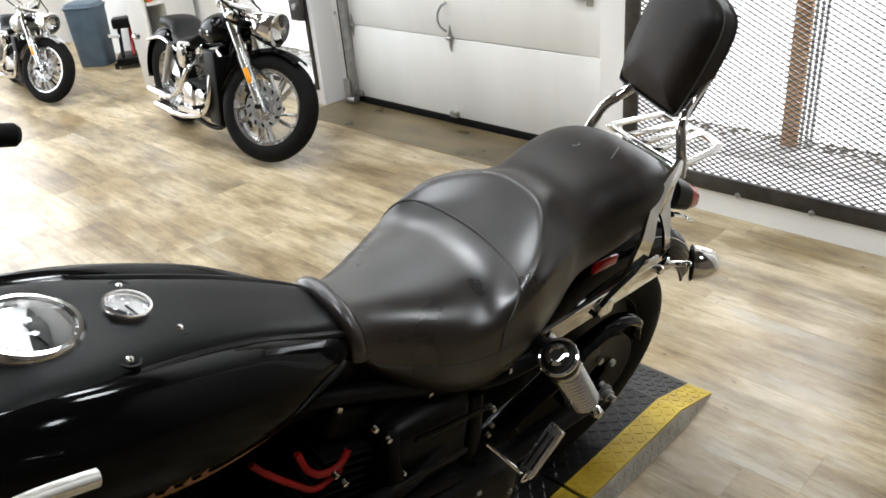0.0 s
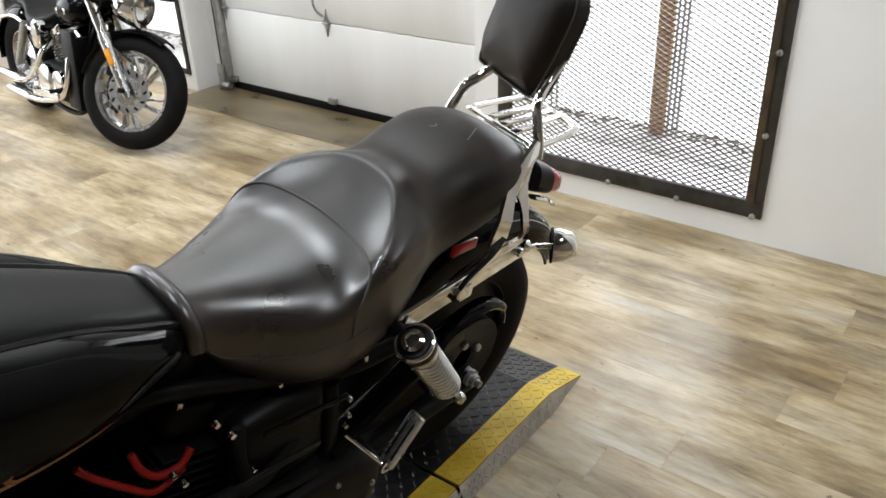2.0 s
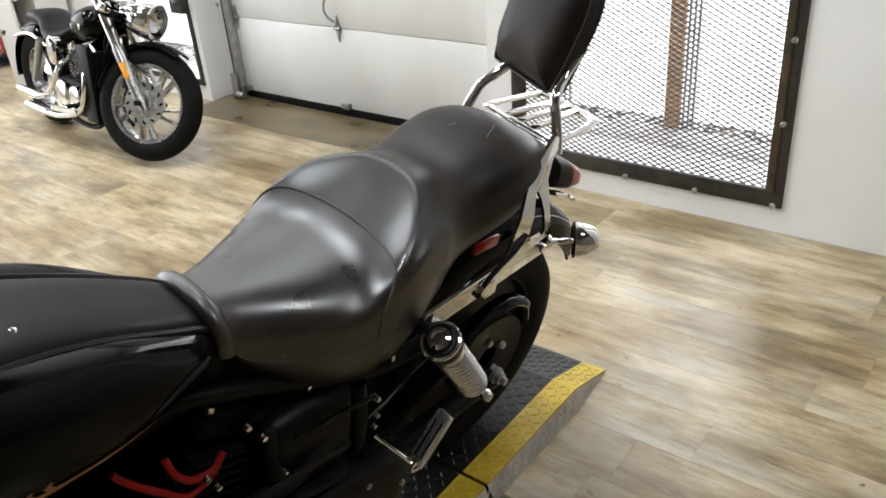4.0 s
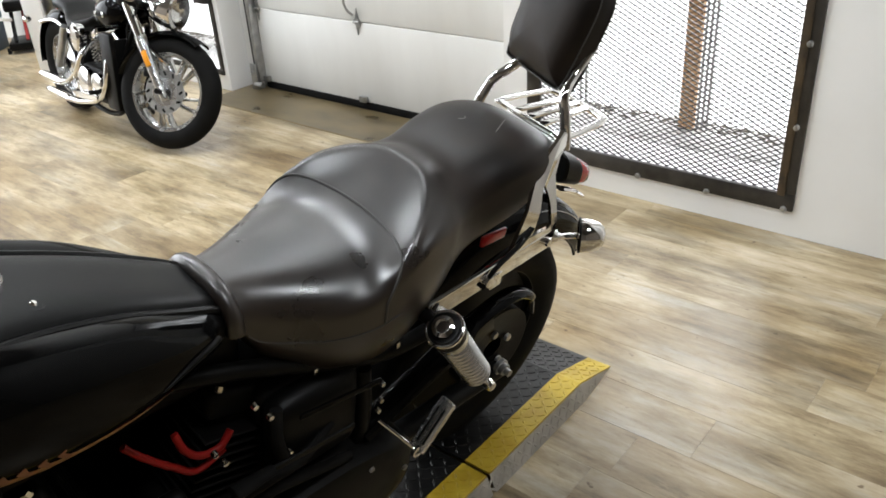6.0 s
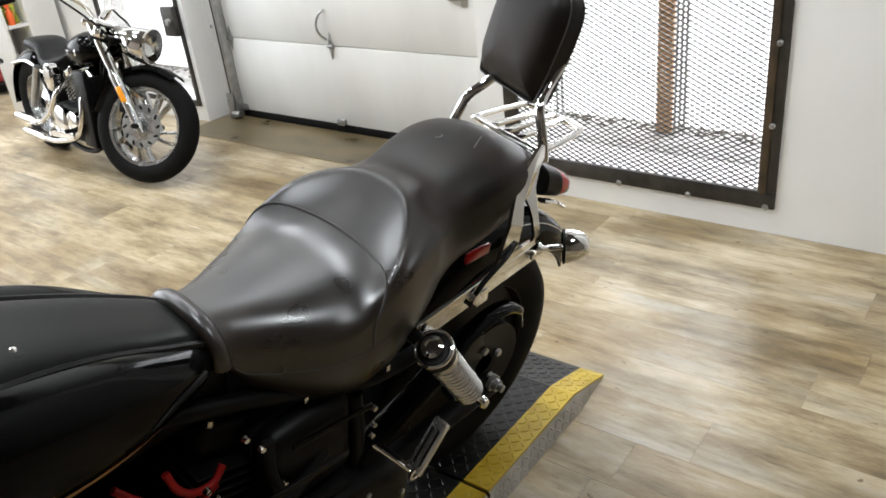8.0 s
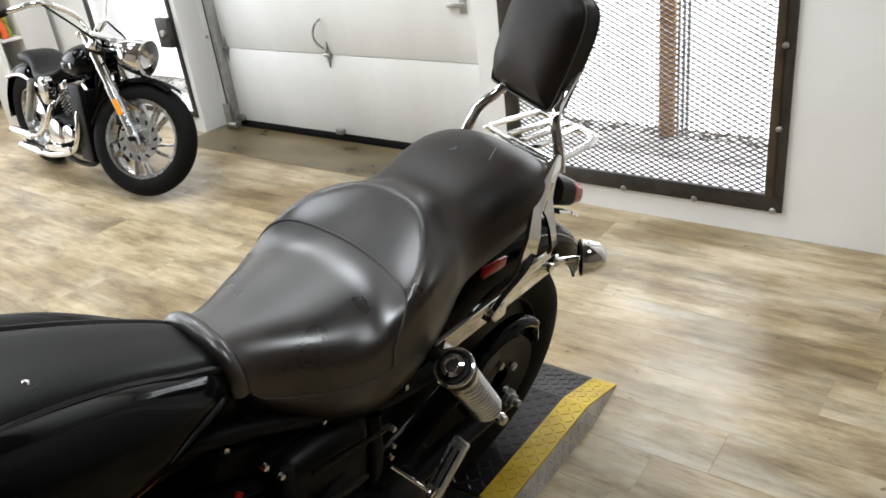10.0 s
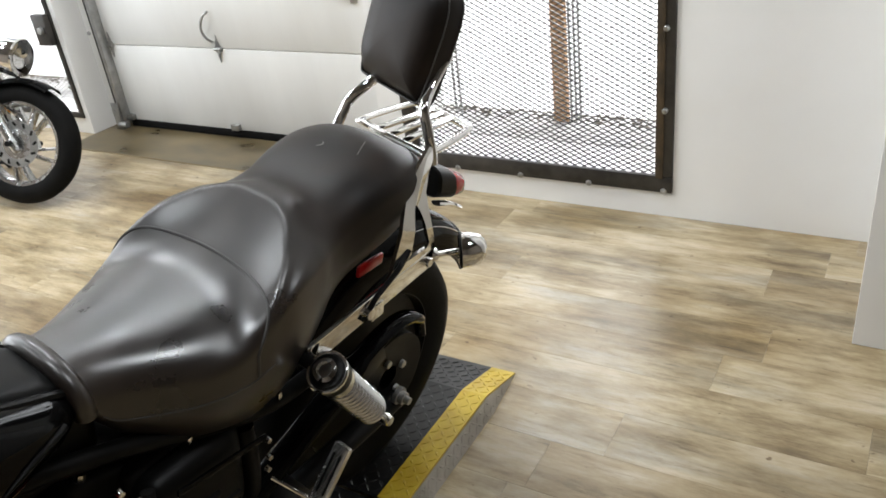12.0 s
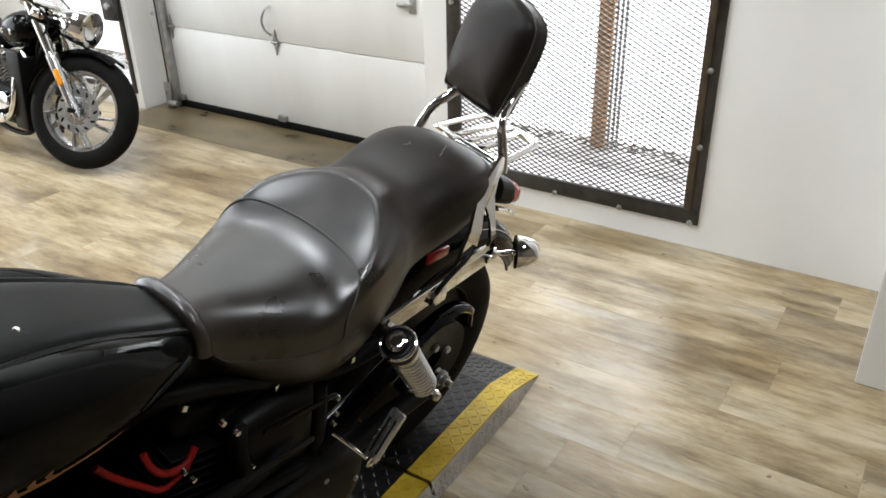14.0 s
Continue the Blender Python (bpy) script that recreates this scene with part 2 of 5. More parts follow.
# ---- mesh helpers ----
def finish(bm, name, material, smooth=True):
    bmesh.ops.recalc_face_normals(bm, faces=bm.faces)
    me = bpy.data.meshes.new(name)
    bm.to_mesh(me)
    bm.free()
    me.materials.append(material)
    if smooth:
        for f in me.polygons:
            f.use_smooth = True
        me.set_sharp_from_angle(angle=radians(38))
    return me


def part(name, bm, material, parent=None, label="", smooth=True):
    ob = new(name, finish(bm, name, material, smooth))
    if parent is not None:
        ob.parent = parent
    if label:
        tagged(ob, label)
    return ob


def thing(name, m, label, category, group="", kind=""):
    ob = new(name)
    ob.empty_display_size = 0.1
    ob.matrix_world = m
    return tagged(ob, label, category, group, kind)


def box(lo, hi, bevel=0.0, seg=2, bm=None):
    bm = bm or bmesh.new()
    c = [(a + b) / 2 for a, b in zip(lo, hi)]
    s = [abs(b - a) for a, b in zip(lo, hi)]
    r = bmesh.ops.create_cube(bm, size=1, matrix=Matrix.Translation(c) @ Matrix.Diagonal((*s, 1)))
    if bevel:
        es = {e for v in r["verts"] for e in v.link_edges}
        bmesh.ops.bevel(bm, geom=list(es), offset=bevel, segments=seg, affect="EDGES", profile=0.5)
    return bm


def slab(a, b, width, thick, bm=None, bevel=0.002, side=(0, 1, 0)):
    """A flat bar from a to b; its thickness lies along side."""
    bm = bm or bmesh.new()
    a, b, side = Vector(a), Vector(b), Vector(side)
    d = (b - a).normalized()
    up = side.cross(d).normalized()
    side = d.cross(up).normalized()
    m = Matrix((d, side, up)).transposed().to_4x4()
    m.translation = (a + b) / 2
    r = bmesh.ops.create_cube(bm, size=1, matrix=m @ Matrix.Diagonal(((b - a).length, thick, width, 1)))
    if bevel:
        es = {e for v in r["verts"] for e in v.link_edges}
        bmesh.ops.bevel(bm, geom=list(es), offset=bevel, segments=2, affect="EDGES", profile=0.5)
    return bm


def spline(pts, k=6, closed=False):
    """Catmull-Rom through pts."""
    p = [Vector(q) for q in pts]
    n, out = len(p), []
    for i in range(n if closed else n - 1):
        if closed:
            a, b, c, d = p[i - 1], p[i], p[(i + 1) % n], p[(i + 2) % n]
        else:
            a, b, c, d = p[max(i - 1, 0)], p[i], p[i + 1], p[min(i + 2, n - 1)]
        for j in range(k):
            t = j / k
            out.append(0.5 * (2 * b + (c - a) * t + (2 * a - 5 * b + 4 * c - d) * t * t + (3 * b - a - 3 * c + d) * t ** 3))
    if not closed:
        out.append(p[-1])
    return out


def tube(pts, r, n=10, closed=False, bm=None, flat=1.0):
    """A round bar along pts; r a number or one for each point; flat squeezes it in its second direction."""
    bm = bm or bmesh.new()
    pts = [Vector(p) for p in pts]
    rs = r if isinstance(r, (list, tuple)) else [r] * len(pts)
    m = len(pts)
    rings, up = [], None
    for i, p in enumerate(pts):
        a = pts[i - 1] if (i or closed) else p
        b = pts[(i + 1) % m] if (i < m - 1 or closed) else p
        d = (b - a).normalized()
        if up is None:
            up = Vector((0, 0, 1)) if abs(d.z) < 0.9 else Vector((1, 0, 0))
        side = d.cross(up).normalized()
        up = side.cross(d).normalized()
        rings.append([bm.verts.new(p + rs[i] * (math.cos(2 * math.pi * k / n) * side + flat * math.sin(2 * math.pi * k / n) * up)) for k in range(n)])
    for i in range(m if closed else m - 1):
        a, b = rings[i], rings[(i + 1) % m]
        for k in range(n):
            bm.faces.new((a[k], a[(k + 1) % n], b[(k + 1) % n], b[k]))
    if not closed:
        bm.faces.new(rings[0][::-1])
        bm.faces.new(rings[-1])
    return bm


def lathe(profile, m=None, n=40, bm=None, close=False):
    """Turns (radius, height) pairs round the z axis, then places them by m."""
    bm = bm or bmesh.new()
    m = m or Matrix()
    rings = []
    for r, z in profile:
        if r < 1e-5:
            rings.append([bm.verts.new(m @ Vector((0, 0, z)))])
        else:
            rings.append([bm.verts.new(m @ Vector((r * math.cos(2 * math.pi * k / n), r * math.sin(2 * math.pi * k / n), z))) for k in range(n)])
    pairs = list(zip(rings, rings[1:])) + ([(rings[-1], rings[0])] if close else [])
    for a, b in pairs:
        for k in range(n):
            k2 = (k + 1) % n
            if len(a) == 1 and len(b) == 1:
                continue
            if len(a) == 1:
                bm.faces.new((a[0], b[k], b[k2]))
            elif len(b) == 1:
                bm.faces.new((a[k], a[k2], b[0]))
            else:
                bm.faces.new((a[k], a[k2], b[k2], b[k]))
    return bm


def loft(sections, closed=True, caps=True, bm=None):
    """Joins rings of equal length."""
    bm = bm or bmesh.new()
    rings = [[bm.verts.new(p) for p in s] for s in sections]
    n = len(rings[0])
    for a, b in zip(rings, rings[1:]):
        for k in range(n if closed else n - 1):
            bm.faces.new((a[k], a[(k + 1) % n], b[(k + 1) % n], b[k]))
    if caps and closed:
        bm.faces.new(rings[0][::-1])
        bm.faces.new(rings[-1])
    return bm


def axis(a, b):
    """A pose at a whose z axis points to b."""
    m = (Vector(b) - Vector(a)).to_track_quat("Z", "Y").to_matrix().to_4x4()
    m.translation = Vector(a)
    return m


def interp(x, table):
    """Smooth value between rows of (x, value)."""
    if x <= table[0][0]:
        return table[0][1]
    for i in range(len(table) - 1):
        x0, v0 = table[i]
        x1, v1 = table[i + 1]
        if x <= x1:
            xm, vm = table[max(i - 1, 0)]
            xp, vp = table[min(i + 2, len(table) - 1)]
            h = x1 - x0
            s0 = (v1 - vm) / max(x1 - xm, 1e-6)
            s1 = (vp - v0) / max(xp - x0, 1e-6)
            t = (x - x0) / h
            return (2 * t ** 3 - 3 * t * t + 1) * v0 + (t ** 3 - 2 * t * t + t) * h * s0 + (3 * t * t - 2 * t ** 3) * v1 + (t ** 3 - t * t) * h * s1
    return table[-1][1]


def step(a, b, x):
    t = min(max((x - a) / (b - a), 0), 1)
    return t * t * (3 - 2 * t)


# ---- the room ----
WX = 2.585          # inner face of the wall with the garage door
CEILING_Z = 3.9
ROOM = (-3.6, -2.6, 9.2)   # back wall x, near wall y, far wall y
WL = 2.69           # the same wall beyond the garage door stands a little further out
DOOR_Y = (2.70, 4.97)      # opening of the garage door
DOOR_X = 2.866
WIN = (1.36, 2.57, 0.105, 2.35)   # grille: y, y, z, z
LEFT = (5.01, 5.95, 0.10, 2.25)   # the second grille, beyond the garage door
T = 0.30


def wall_with_holes():
    """The wall towards the yard: piers and strips round the openings."""
    b = bmesh.new()
    x0, x1 = WX, WX + T
    w, lf = WIN, LEFT
    holes = [(w[0] + 0.03, w[1] - 0.03, w[2] + 0.04, w[3]), (DOOR_Y[0], DOOR_Y[1], 0, 2.3), (lf[0] + 0.03, lf[1] - 0.03, lf[2] + 0.04, lf[3])]
    y = ROOM[1]
    for y0, y1, z0, z1 in holes:
        x0 = WL if y > 3 else WX
        box((x0, y, 0), (x1, y0, CEILING_Z), bm=b)
        if z0 > 0:
            box((x0, y0, 0), (x1, y1, z0), bm=b)
        box((x0, y0, z1), (x1, y1, CEILING_Z), bm=b)
        y = y1
    box((WL, y, 0), (x1, ROOM[2], CEILING_Z), bm=b)
    bmesh.ops.remove_doubles(b, verts=b.verts, dist=1e-5)
    return b


wall = part("wall_east", wall_with_holes(), WALL, smooth=False)
tagged(wall, "white painted wall with openings to the yard", "wall", kind="structure")
col = part("wall_south", box((1.937, ROOM[1], 0), (WX - 0.002, 0.655, CEILING_Z), 0.004), WALL)
tagged(col, "white painted wall block standing out into the room", "wall", kind="structure")
for nm, lo, hi in (("wall_west", (ROOM[0] - 0.2, ROOM[1], 0), (ROOM[0], ROOM[2], CEILING_Z)),
                   ("wall_near", (ROOM[0], ROOM[1] - 0.2, 0), (WX + T, ROOM[1], CEILING_Z))):
    tagged(part(nm, box(lo, hi), DARKWALL, smooth=False), "plain taupe painted wall", "wall", kind="structure")
# the far end is a shop front: low wall, header and glass full of daylight
nb = box((ROOM[0], ROOM[2], 0), (WX + T, ROOM[2] + 0.2, 0.45))
box((ROOM[0], ROOM[2], 3.7), (WX + T, ROOM[2] + 0.2, CEILING_Z), bm=nb)
for xa in (-3.6, -1.7, 0.2, 2.1):
    box((xa, ROOM[2], 0.451), (xa + (0.12 if xa < 2 else 0.785), ROOM[2] + 0.2, 3.699), bm=nb)
tagged(part("wall_north", nb, WALL, smooth=False), "white wall with wide shop front windows", "wall", kind="structure")
tagged(part("ceiling", box((ROOM[0] - 0.2, ROOM[1] - 0.2, CEILING_Z), (WX + T, ROOM[2] + 0.2, CEILING_Z + 0.15)), CEIL, smooth=False),
       "dark brown-grey painted open ceiling", "ceiling", kind="structure")
floor = part("floor", box((ROOM[0], ROOM[1], -0.2), (WX + 1.6, ROOM[2], -0.006)), SUBFLOOR, smooth=False)
tagged(floor, "pale oak plank floor with knots and scuffs", "floor", kind="structure")
part("threshold", box((2.475, DOOR_Y[0] + 0.003, -0.006), (DOOR_X + 0.4, DOOR_Y[1] - 0.003, 0.001)), THRESH, floor, "worn brown concrete strip before the garage door", smooth=False)
part("trim", slab((2.47, DOOR_Y[0] + 0.003, 0.001), (2.47, DOOR_Y[1] - 0.003, 0.001), 0.004, 0.012, bevel=0.001, side=(1, 0, 0)), SUBFLOOR, floor)


# ---- garage door ----
def garage_door():
    d = thing("garage_door", pose(DOOR_X, 0, 0), "closed off-white sectional garage door with steel hinges and a pull handle", "garage door")
    y0, y1 = DOOR_Y[0] + 0.03, 4.82
    zs = [0.045, 0.515, 0.945, 1.40, 1.85, 2.35]
    for a, b in zip(zs, zs[1:]):
        part("panel", box((0, y0, a + 0.0015), (0.045, y1, b - 0.0015), 0.004), DOORPAINT, d)
    part("bottom_seal", box((-0.004, y0, 0.001), (0.03, y1, 0.044), 0.006), RUBBER, d, "black rubber floor seal")

    def hinge(y, z):
        b = bmesh.new()
        tip = 0.075
        pts = [(0, y - 0.03, z), (0, y - 0.012, z + 0.02), (0, y, z + tip), (0, y + 0.012, z + 0.02), (0, y + 0.03, z), (0, y + 0.012, z - 0.02), (0, y, z - tip), (0, y - 0.012, z - 0.02)]
        f0 = [b.verts.new((-0.002, p[1], p[2])) for p in pts]
        f1 = [b.verts.new((-0.008, p[1], p[2])) for p in pts]
        b.faces.new(f1)
        for i in range(8):
            b.faces.new((f0[i], f0[(i + 1) % 8], f1[(i + 1) % 8], f1[i]))
        tube([(-0.014, y - 0.022, z), (-0.014, y + 0.022, z)], 0.008, 10, bm=b)
        for dz in (-0.035, 0.035):
            lathe([(0, 0.006), (0.006, 0.005), (0.007, 0)], axis((-0.008, y, z + dz), (-1, y, z + dz)), 8, b)
        return b
    for z in zs[1:5]:
        for y in (y0 + 0.03, 3.91, y1 - 0.03):
            part("hinge", hinge(y, z), STEEL, d, "grey steel strap hinge")
    part("pull_handle", tube(spline([(-0.004, 3.94, 0.55), (-0.035, 3.955, 0.585), (-0.042, 3.965, 0.635), (-0.035, 3.945, 0.69), (-0.004, 3.93, 0.715)], 5), 0.007, 10), STEEL, d, "bent steel pull handle")
    part("latch", slab((-0.012, 2.93, 0.80), (-0.012, 3.04, 0.80), 0.022, 0.014, side=(1, 0, 0)), STEEL, d, "sliding steel latch bolt")
    part("latch_plate", box((-0.01, 2.93, 0.76), (-0.002, 2.97, 0.86), 0.003), STEEL, d)
    for y in (3.91, y1 - 0.03):
        part("bottom_bracket", box((-0.03, y - 0.028, 0.05), (-0.002, y + 0.028, 0.085), 0.004), STEEL, d)


def door_track():
    t = thing("door_track", pose(DOOR_X, 4.825, 0), "upright galvanised steel track for the garage door", "track")
    part("channel", slab((-0.03, 0, 0.05), (-0.03, 0, 2.3), 0.03, 0.055, side=(1, 0, 0)), STEEL, t)
    part("angle", slab((-0.012, 0.055, 0.03), (-0.012, 0.055, 2.3), 0.045, 0.012, side=(0, 1, 0)), FRAME, t, "dark angle iron")
    b = box((-0.075, 0.0, 0.0), (-0.01, 0.06, 0.012), 0.002)
    box((-0.075, -0.004, 0.001), (-0.065, 0.05, 0.17), 0.002, bm=b)
    part("foot_bracket", b, STEEL, t, "galvanised foot bracket")
    part("roller", tube([(-0.07, -0.05, 0.035), (-0.07, 0.02, 0.035)], 0.018, 14), STEEL, t)
    for z in (0.12, 0.6, 1.1, 1.6):
        part("bolt", lathe([(0, 0.012), (0.011, 0.009), (0.012, 0)], axis((-0.075, 0.03, z), (-1, 0.03, z)), 10), STEEL, t)


garage_door()
door_track()
for y0, y1 in ((4.865, DOOR_Y[1] - 0.002), (DOOR_Y[0] + 0.002, DOOR_Y[0] + 0.028)):
    jamb = part("trim", box((DOOR_X - 0.01, y0, 0.002), (DOOR_X + 0.06, y1, 2.298), 0.003), WALL)
    tagged(jamb, "white painted jamb closing the gap beside the garage door", "trim", kind="structure")


# ---- grilles of expanded metal ----
def lattice(y0, y1, z0, z1, x, wide, high, r):
    """Expanded steel: two sets of zigzag strands that meet at the knots."""
    vs, fs = [], []
    rows, cols = int((z1 - z0) / high), int((y1 - y0) / wide) + 1

    def bar(a, b):
        a, b = Vector(a), Vector(b)
        d = (b - a).normalized()
        s = Vector((1, 0, 0))
        u = d.cross(s).normalized()
        k = len(vs)
        for p in (a, b):
            for i, j in ((-1, -1), (1, -1), (1, 1), (-1, 1)):
                vs.append(p + s * i * r * 1.6 + u * j * r)
        fs.extend((k + i, k + (i + 1) % 4, k + 4 + (i + 1) % 4, k + 4 + i) for i in range(4))
    for row in range(rows):
        z = z0 + row * high
        for c in range(cols):
            y = y0 + c * wide + (wide / 2 if row % 2 else 0)
            if y + wide / 2 < y1 and y - wide / 2 > y0:
                bar((x + 0.002, y, z), (x - 0.002, y + wide / 2, z + high))
                bar((x + 0.002, y, z), (x - 0.002, y - wide / 2, z + high))
    me = bpy.data.meshes.new("expanded_mesh")
    me.from_pydata(vs, [], fs)
    me.materials.append(MESH)
    return me


def grille(name, spec, bolts, label, wall_x=WX, w=0.068, strand=0.0018):
    y0, y1, z0, z1 = spec
    g = thing(name, pose(wall_x, 0, 0), label, "window grille")
    for nm, lo, hi in (("bottom_rail", (-0.012, y0, z0), (0.01, y1, z0 + w)), ("top_rail", (-0.012, y0, z1 - w), (0.01, y1, z1)),
                       ("stile", (-0.012, y0, z0 + w + 0.001), (0.01, y0 + w, z1 - w - 0.001)), ("stile", (-0.012, y1 - w, z0 + w + 0.001), (0.01, y1, z1 - w - 0.001))):
        part(nm, box(lo, hi, 0.003), FRAME, g)
    if w > 0.05:
        part("inner_angle", box((-0.018, y0 + w * 0.52, z0 + w * 0.9), (-0.0125, y0 + w * 0.95, z1 - w), 0.002), RUST, g, "rust-brown angle iron")
    ob = new("expanded_mesh", lattice(y0 + 0.04, y1 - 0.04, z0 + 0.045, z1 - 0.04, 0.02, 0.041, 0.0105, strand))
    ob.parent = g
    tagged(ob, "diamond pattern of expanded steel", kind="stuff")
    for y, z in bolts:
        part("bolt", lathe([(0, 0.010), (0.008, 0.009), (0.0125, 0.004), (0.013, 0)], axis((-0.012, y, z), (-1, y, z)), 12), STEEL, g, "rounded steel bolt head")
    return g


gw = grille("window_grille", WIN, [(1.393, 0.112), (1.698, 0.112), (2.003, 0.112), (2.308, 0.112), (1.393, 0.440), (1.393, 0.745), (1.393, 1.05), (1.393, 1.36), (2.54, 0.52), (2.54, 0.90), (2.54, 1.3)],
            "dark steel window grille of expanded metal bolted to the white wall")
part("lock_box", box((-0.03, WIN[1] - 0.17, 1.0), (0.01, WIN[1] - 0.072, 1.35), 0.004), FRAME, gw, "dark steel lock box")
part("latch_lever", tube(spline([(-0.02, 2.53, 1.03), (-0.05, 2.52, 1.03), (-0.06, 2.48, 1.03), (-0.06, 2.46, 0.98)], 4), 0.007, 8), STEEL, gw)
gl = grille("door_grille", LEFT, [(LEFT[0] + 0.034, z) for z in (0.3, 0.6, 1.0, 1.4)], "dark steel door grille of expanded metal beside the garage door", WL, 0.034, 0.0009)
part("lock_box", box((-0.05, LEFT[0] + 0.01, 0.56), (-0.013, LEFT[0] + 0.13, 0.74), 0.005), FRAME, gl, "dark steel lock box")
part("lock_cylinder", lathe([(0, 0.02), (0.02, 0.018), (0.022, 0)], axis((-0.05, LEFT[0] + 0.06, 0.65), (-1, LEFT[0] + 0.06, 0.65)), 16), STEEL, gl)


def window_recess(name, y0, y1, z0, z1, post_y, rods):
    """Sill, timber post, steel rods and the yard's bright haze behind a grille."""
    wdw = thing(name, pose(WX, 0, 0), "deep window opening with a stained concrete sill", "window", kind="structure")
    top = z0 + 0.045
    part("window_sill", box((T, y0 - 0.4, z0 - 0.12), (T + 0.34, y1 + 0.6, top), 0.01), SILL, wdw, "pale concrete sill with dirt")
    b = bmesh.new()
    rng = random.Random(11)
    for k in range(420):
        y, x = y0 - 0.3 + rng.random() * (y1 - y0 + 0.8), T + 0.34 - 0.11 * rng.random() ** 1.5
        r = 0.003 + 0.009 * rng.random() ** 2
        bmesh.ops.create_icosphere(b, subdivisions=1, radius=1, matrix=Matrix.Translation((x, y, top + 0.2 * r)) @ Matrix.Rotation(6.28 * rng.random(), 4, "Z") @ Matrix.Diagonal((r, r * (1 + 1.5 * rng.random()), 0.5 * r, 1)))
    tagged(part("debris", b, DEBRIS, wdw), "dark dirt and leaf litter along the sill", kind="stuff")
    for yy, w2 in post_y:
        part("post", box((T + 0.22, yy - w2, top + 0.001), (T + 0.22 + w2, yy + w2, z1 + 0.3), 0.006), POST, wdw, "brown timber post")
    for yy in rods:
        part("conduit", tube([(T + 0.24, yy, top + 0.001), (T + 0.24, yy, z1 + 0.3)], 0.007, 8), STEEL, wdw, "thin grey steel rod")
    part("pane", box((T + 0.75, y0 - 1.2, z0 - 0.6), (T + 0.76, y1 + 1.8, z1 + 0.3)), OUTSIDE, wdw, "window full of white daylight haze", smooth=False)
    return wdw


window_recess("window_1", WIN[0], WIN[1], WIN[2], WIN[3], [(2.035, 0.036)], (1.985, 1.962, 1.94, 2.58, 2.61))
for xa in (-3.48, -1.58, 0.32):
    pn = part("window_3", box((xa, ROOM[2] + 0.09, 0.452), (xa + 1.78, ROOM[2] + 0.10, 3.698)), SHOPFRONT, smooth=False)
    tagged(pn, "tall shop front pane full of daylight haze", "window", kind="structure")
area("shop_front_light", look((-0.6, ROOM[2] - 0.02, 2.2), (-0.6, 0, 1.6)), 5.4, 2.8, 215.0, (0.90, 0.95, 1.0))
window_recess("window_2", LEFT[0], LEFT[1], LEFT[2], LEFT[3], [(5.62, 0.04)], (5.53,))
for nm, (ya, yb, za, zb) in (("window_light", WIN), ("window_light", LEFT)):
    area(nm, look((WX + T + 0.70, (ya + yb) / 2, 1.5), (0, (ya + yb) / 2, 1.1)), yb - ya, 1.6, WINDOW_W, (0.92, 0.96, 1.0))


# ---- ceiling lamps ----
def ceiling_lamp():
    lp = thing("ceiling_lamp", pose(0, 0, CEILING_Z), "round recessed white ceiling lamp", "lamp", "ceiling lamps")
    part("ring", lathe([(0.155, -0.001), (0.158, -0.014), (0.175, -0.012), (0.18, -0.001)], n=28), WHITE_LAM, lp)
    part("lens", lathe([(0, -0.008), (0.154, -0.006), (0.154, -0.001)], n=24), LAMP_GLOW, lp)
    return lp


LAMPS = [(0.55, -0.35), (1.6, 2.5), (-0.6, 1.9), (1.75, 3.9), (0.4, 4.3), (0.4, 6.2), (1.75, 6.4), (1.1, 8.2), (-1.5, 4.6), (-1.5, 7.4)]
first = ceiling_lamp()
first.matrix_world = pose(*LAMPS[0], CEILING_Z)
for x, y in LAMPS[1:]:
    copy_thing(first, pose(x, y, CEILING_Z))
for x, y in LAMPS:
    d = bpy.data.lights.new("lamp_light", "AREA")
    d.shape, d.size, d.energy, d.color = "DISK", 0.5, LAMP_W, (0.91, 0.96, 1.0)
    new("lamp_light", d).matrix_world = pose(x, y, CEILING_Z - 0.02)


# ---- the plate ramp ----
R0, R1, RY0, RY1, RH = 0.825, 1.452, 1.515, 1.975, 0.055
BEND = 1.27


def lug(b, m):
    """One raised lozenge of tread plate."""
    q = [(-0.0125, 0, 0), (0, -0.0038, 0), (0.0125, 0, 0), (0, 0.0038, 0)]
    t = [(-0.008, 0, 0.0016), (0, -0.0022, 0.0018), (0.008, 0, 0.0016), (0, 0.0022, 0.0018)]
    a = [b.verts.new(m @ Vector(p)) for p in q]
    c = [b.verts.new(m @ Vector(p)) for p in t]
    b.faces.new(c)
    for i in range(4):
        b.faces.new((a[i], a[(i + 1) % 4], c[(i + 1) % 4], c[i]))


def tread(b, origin, eu, ev, lu, lv, pitch=0.024, keep=None):
    """Lugs laid crosswise over a rectangle at origin along eu and ev."""
    o, eu, ev = Vector(origin), Vector(eu).normalized(), Vector(ev).normalized()
    nrm = eu.cross(ev)
    base = Matrix((eu, ev, nrm)).transposed().to_4x4()
    for i in range(int(lu / pitch)):
        for j in range(int(lv / pitch)):
            u, v = (i + 0.5) * pitch, (j + 0.5) * pitch
            if keep and not keep(u, v):
                continue
            m = base.copy()
            m.translation = o + eu * u + ev * v + nrm * 0.0002
            lug(b, m @ Matrix.Rotation(radians(45 if (i + j) % 2 else -45), 4, "Z"))


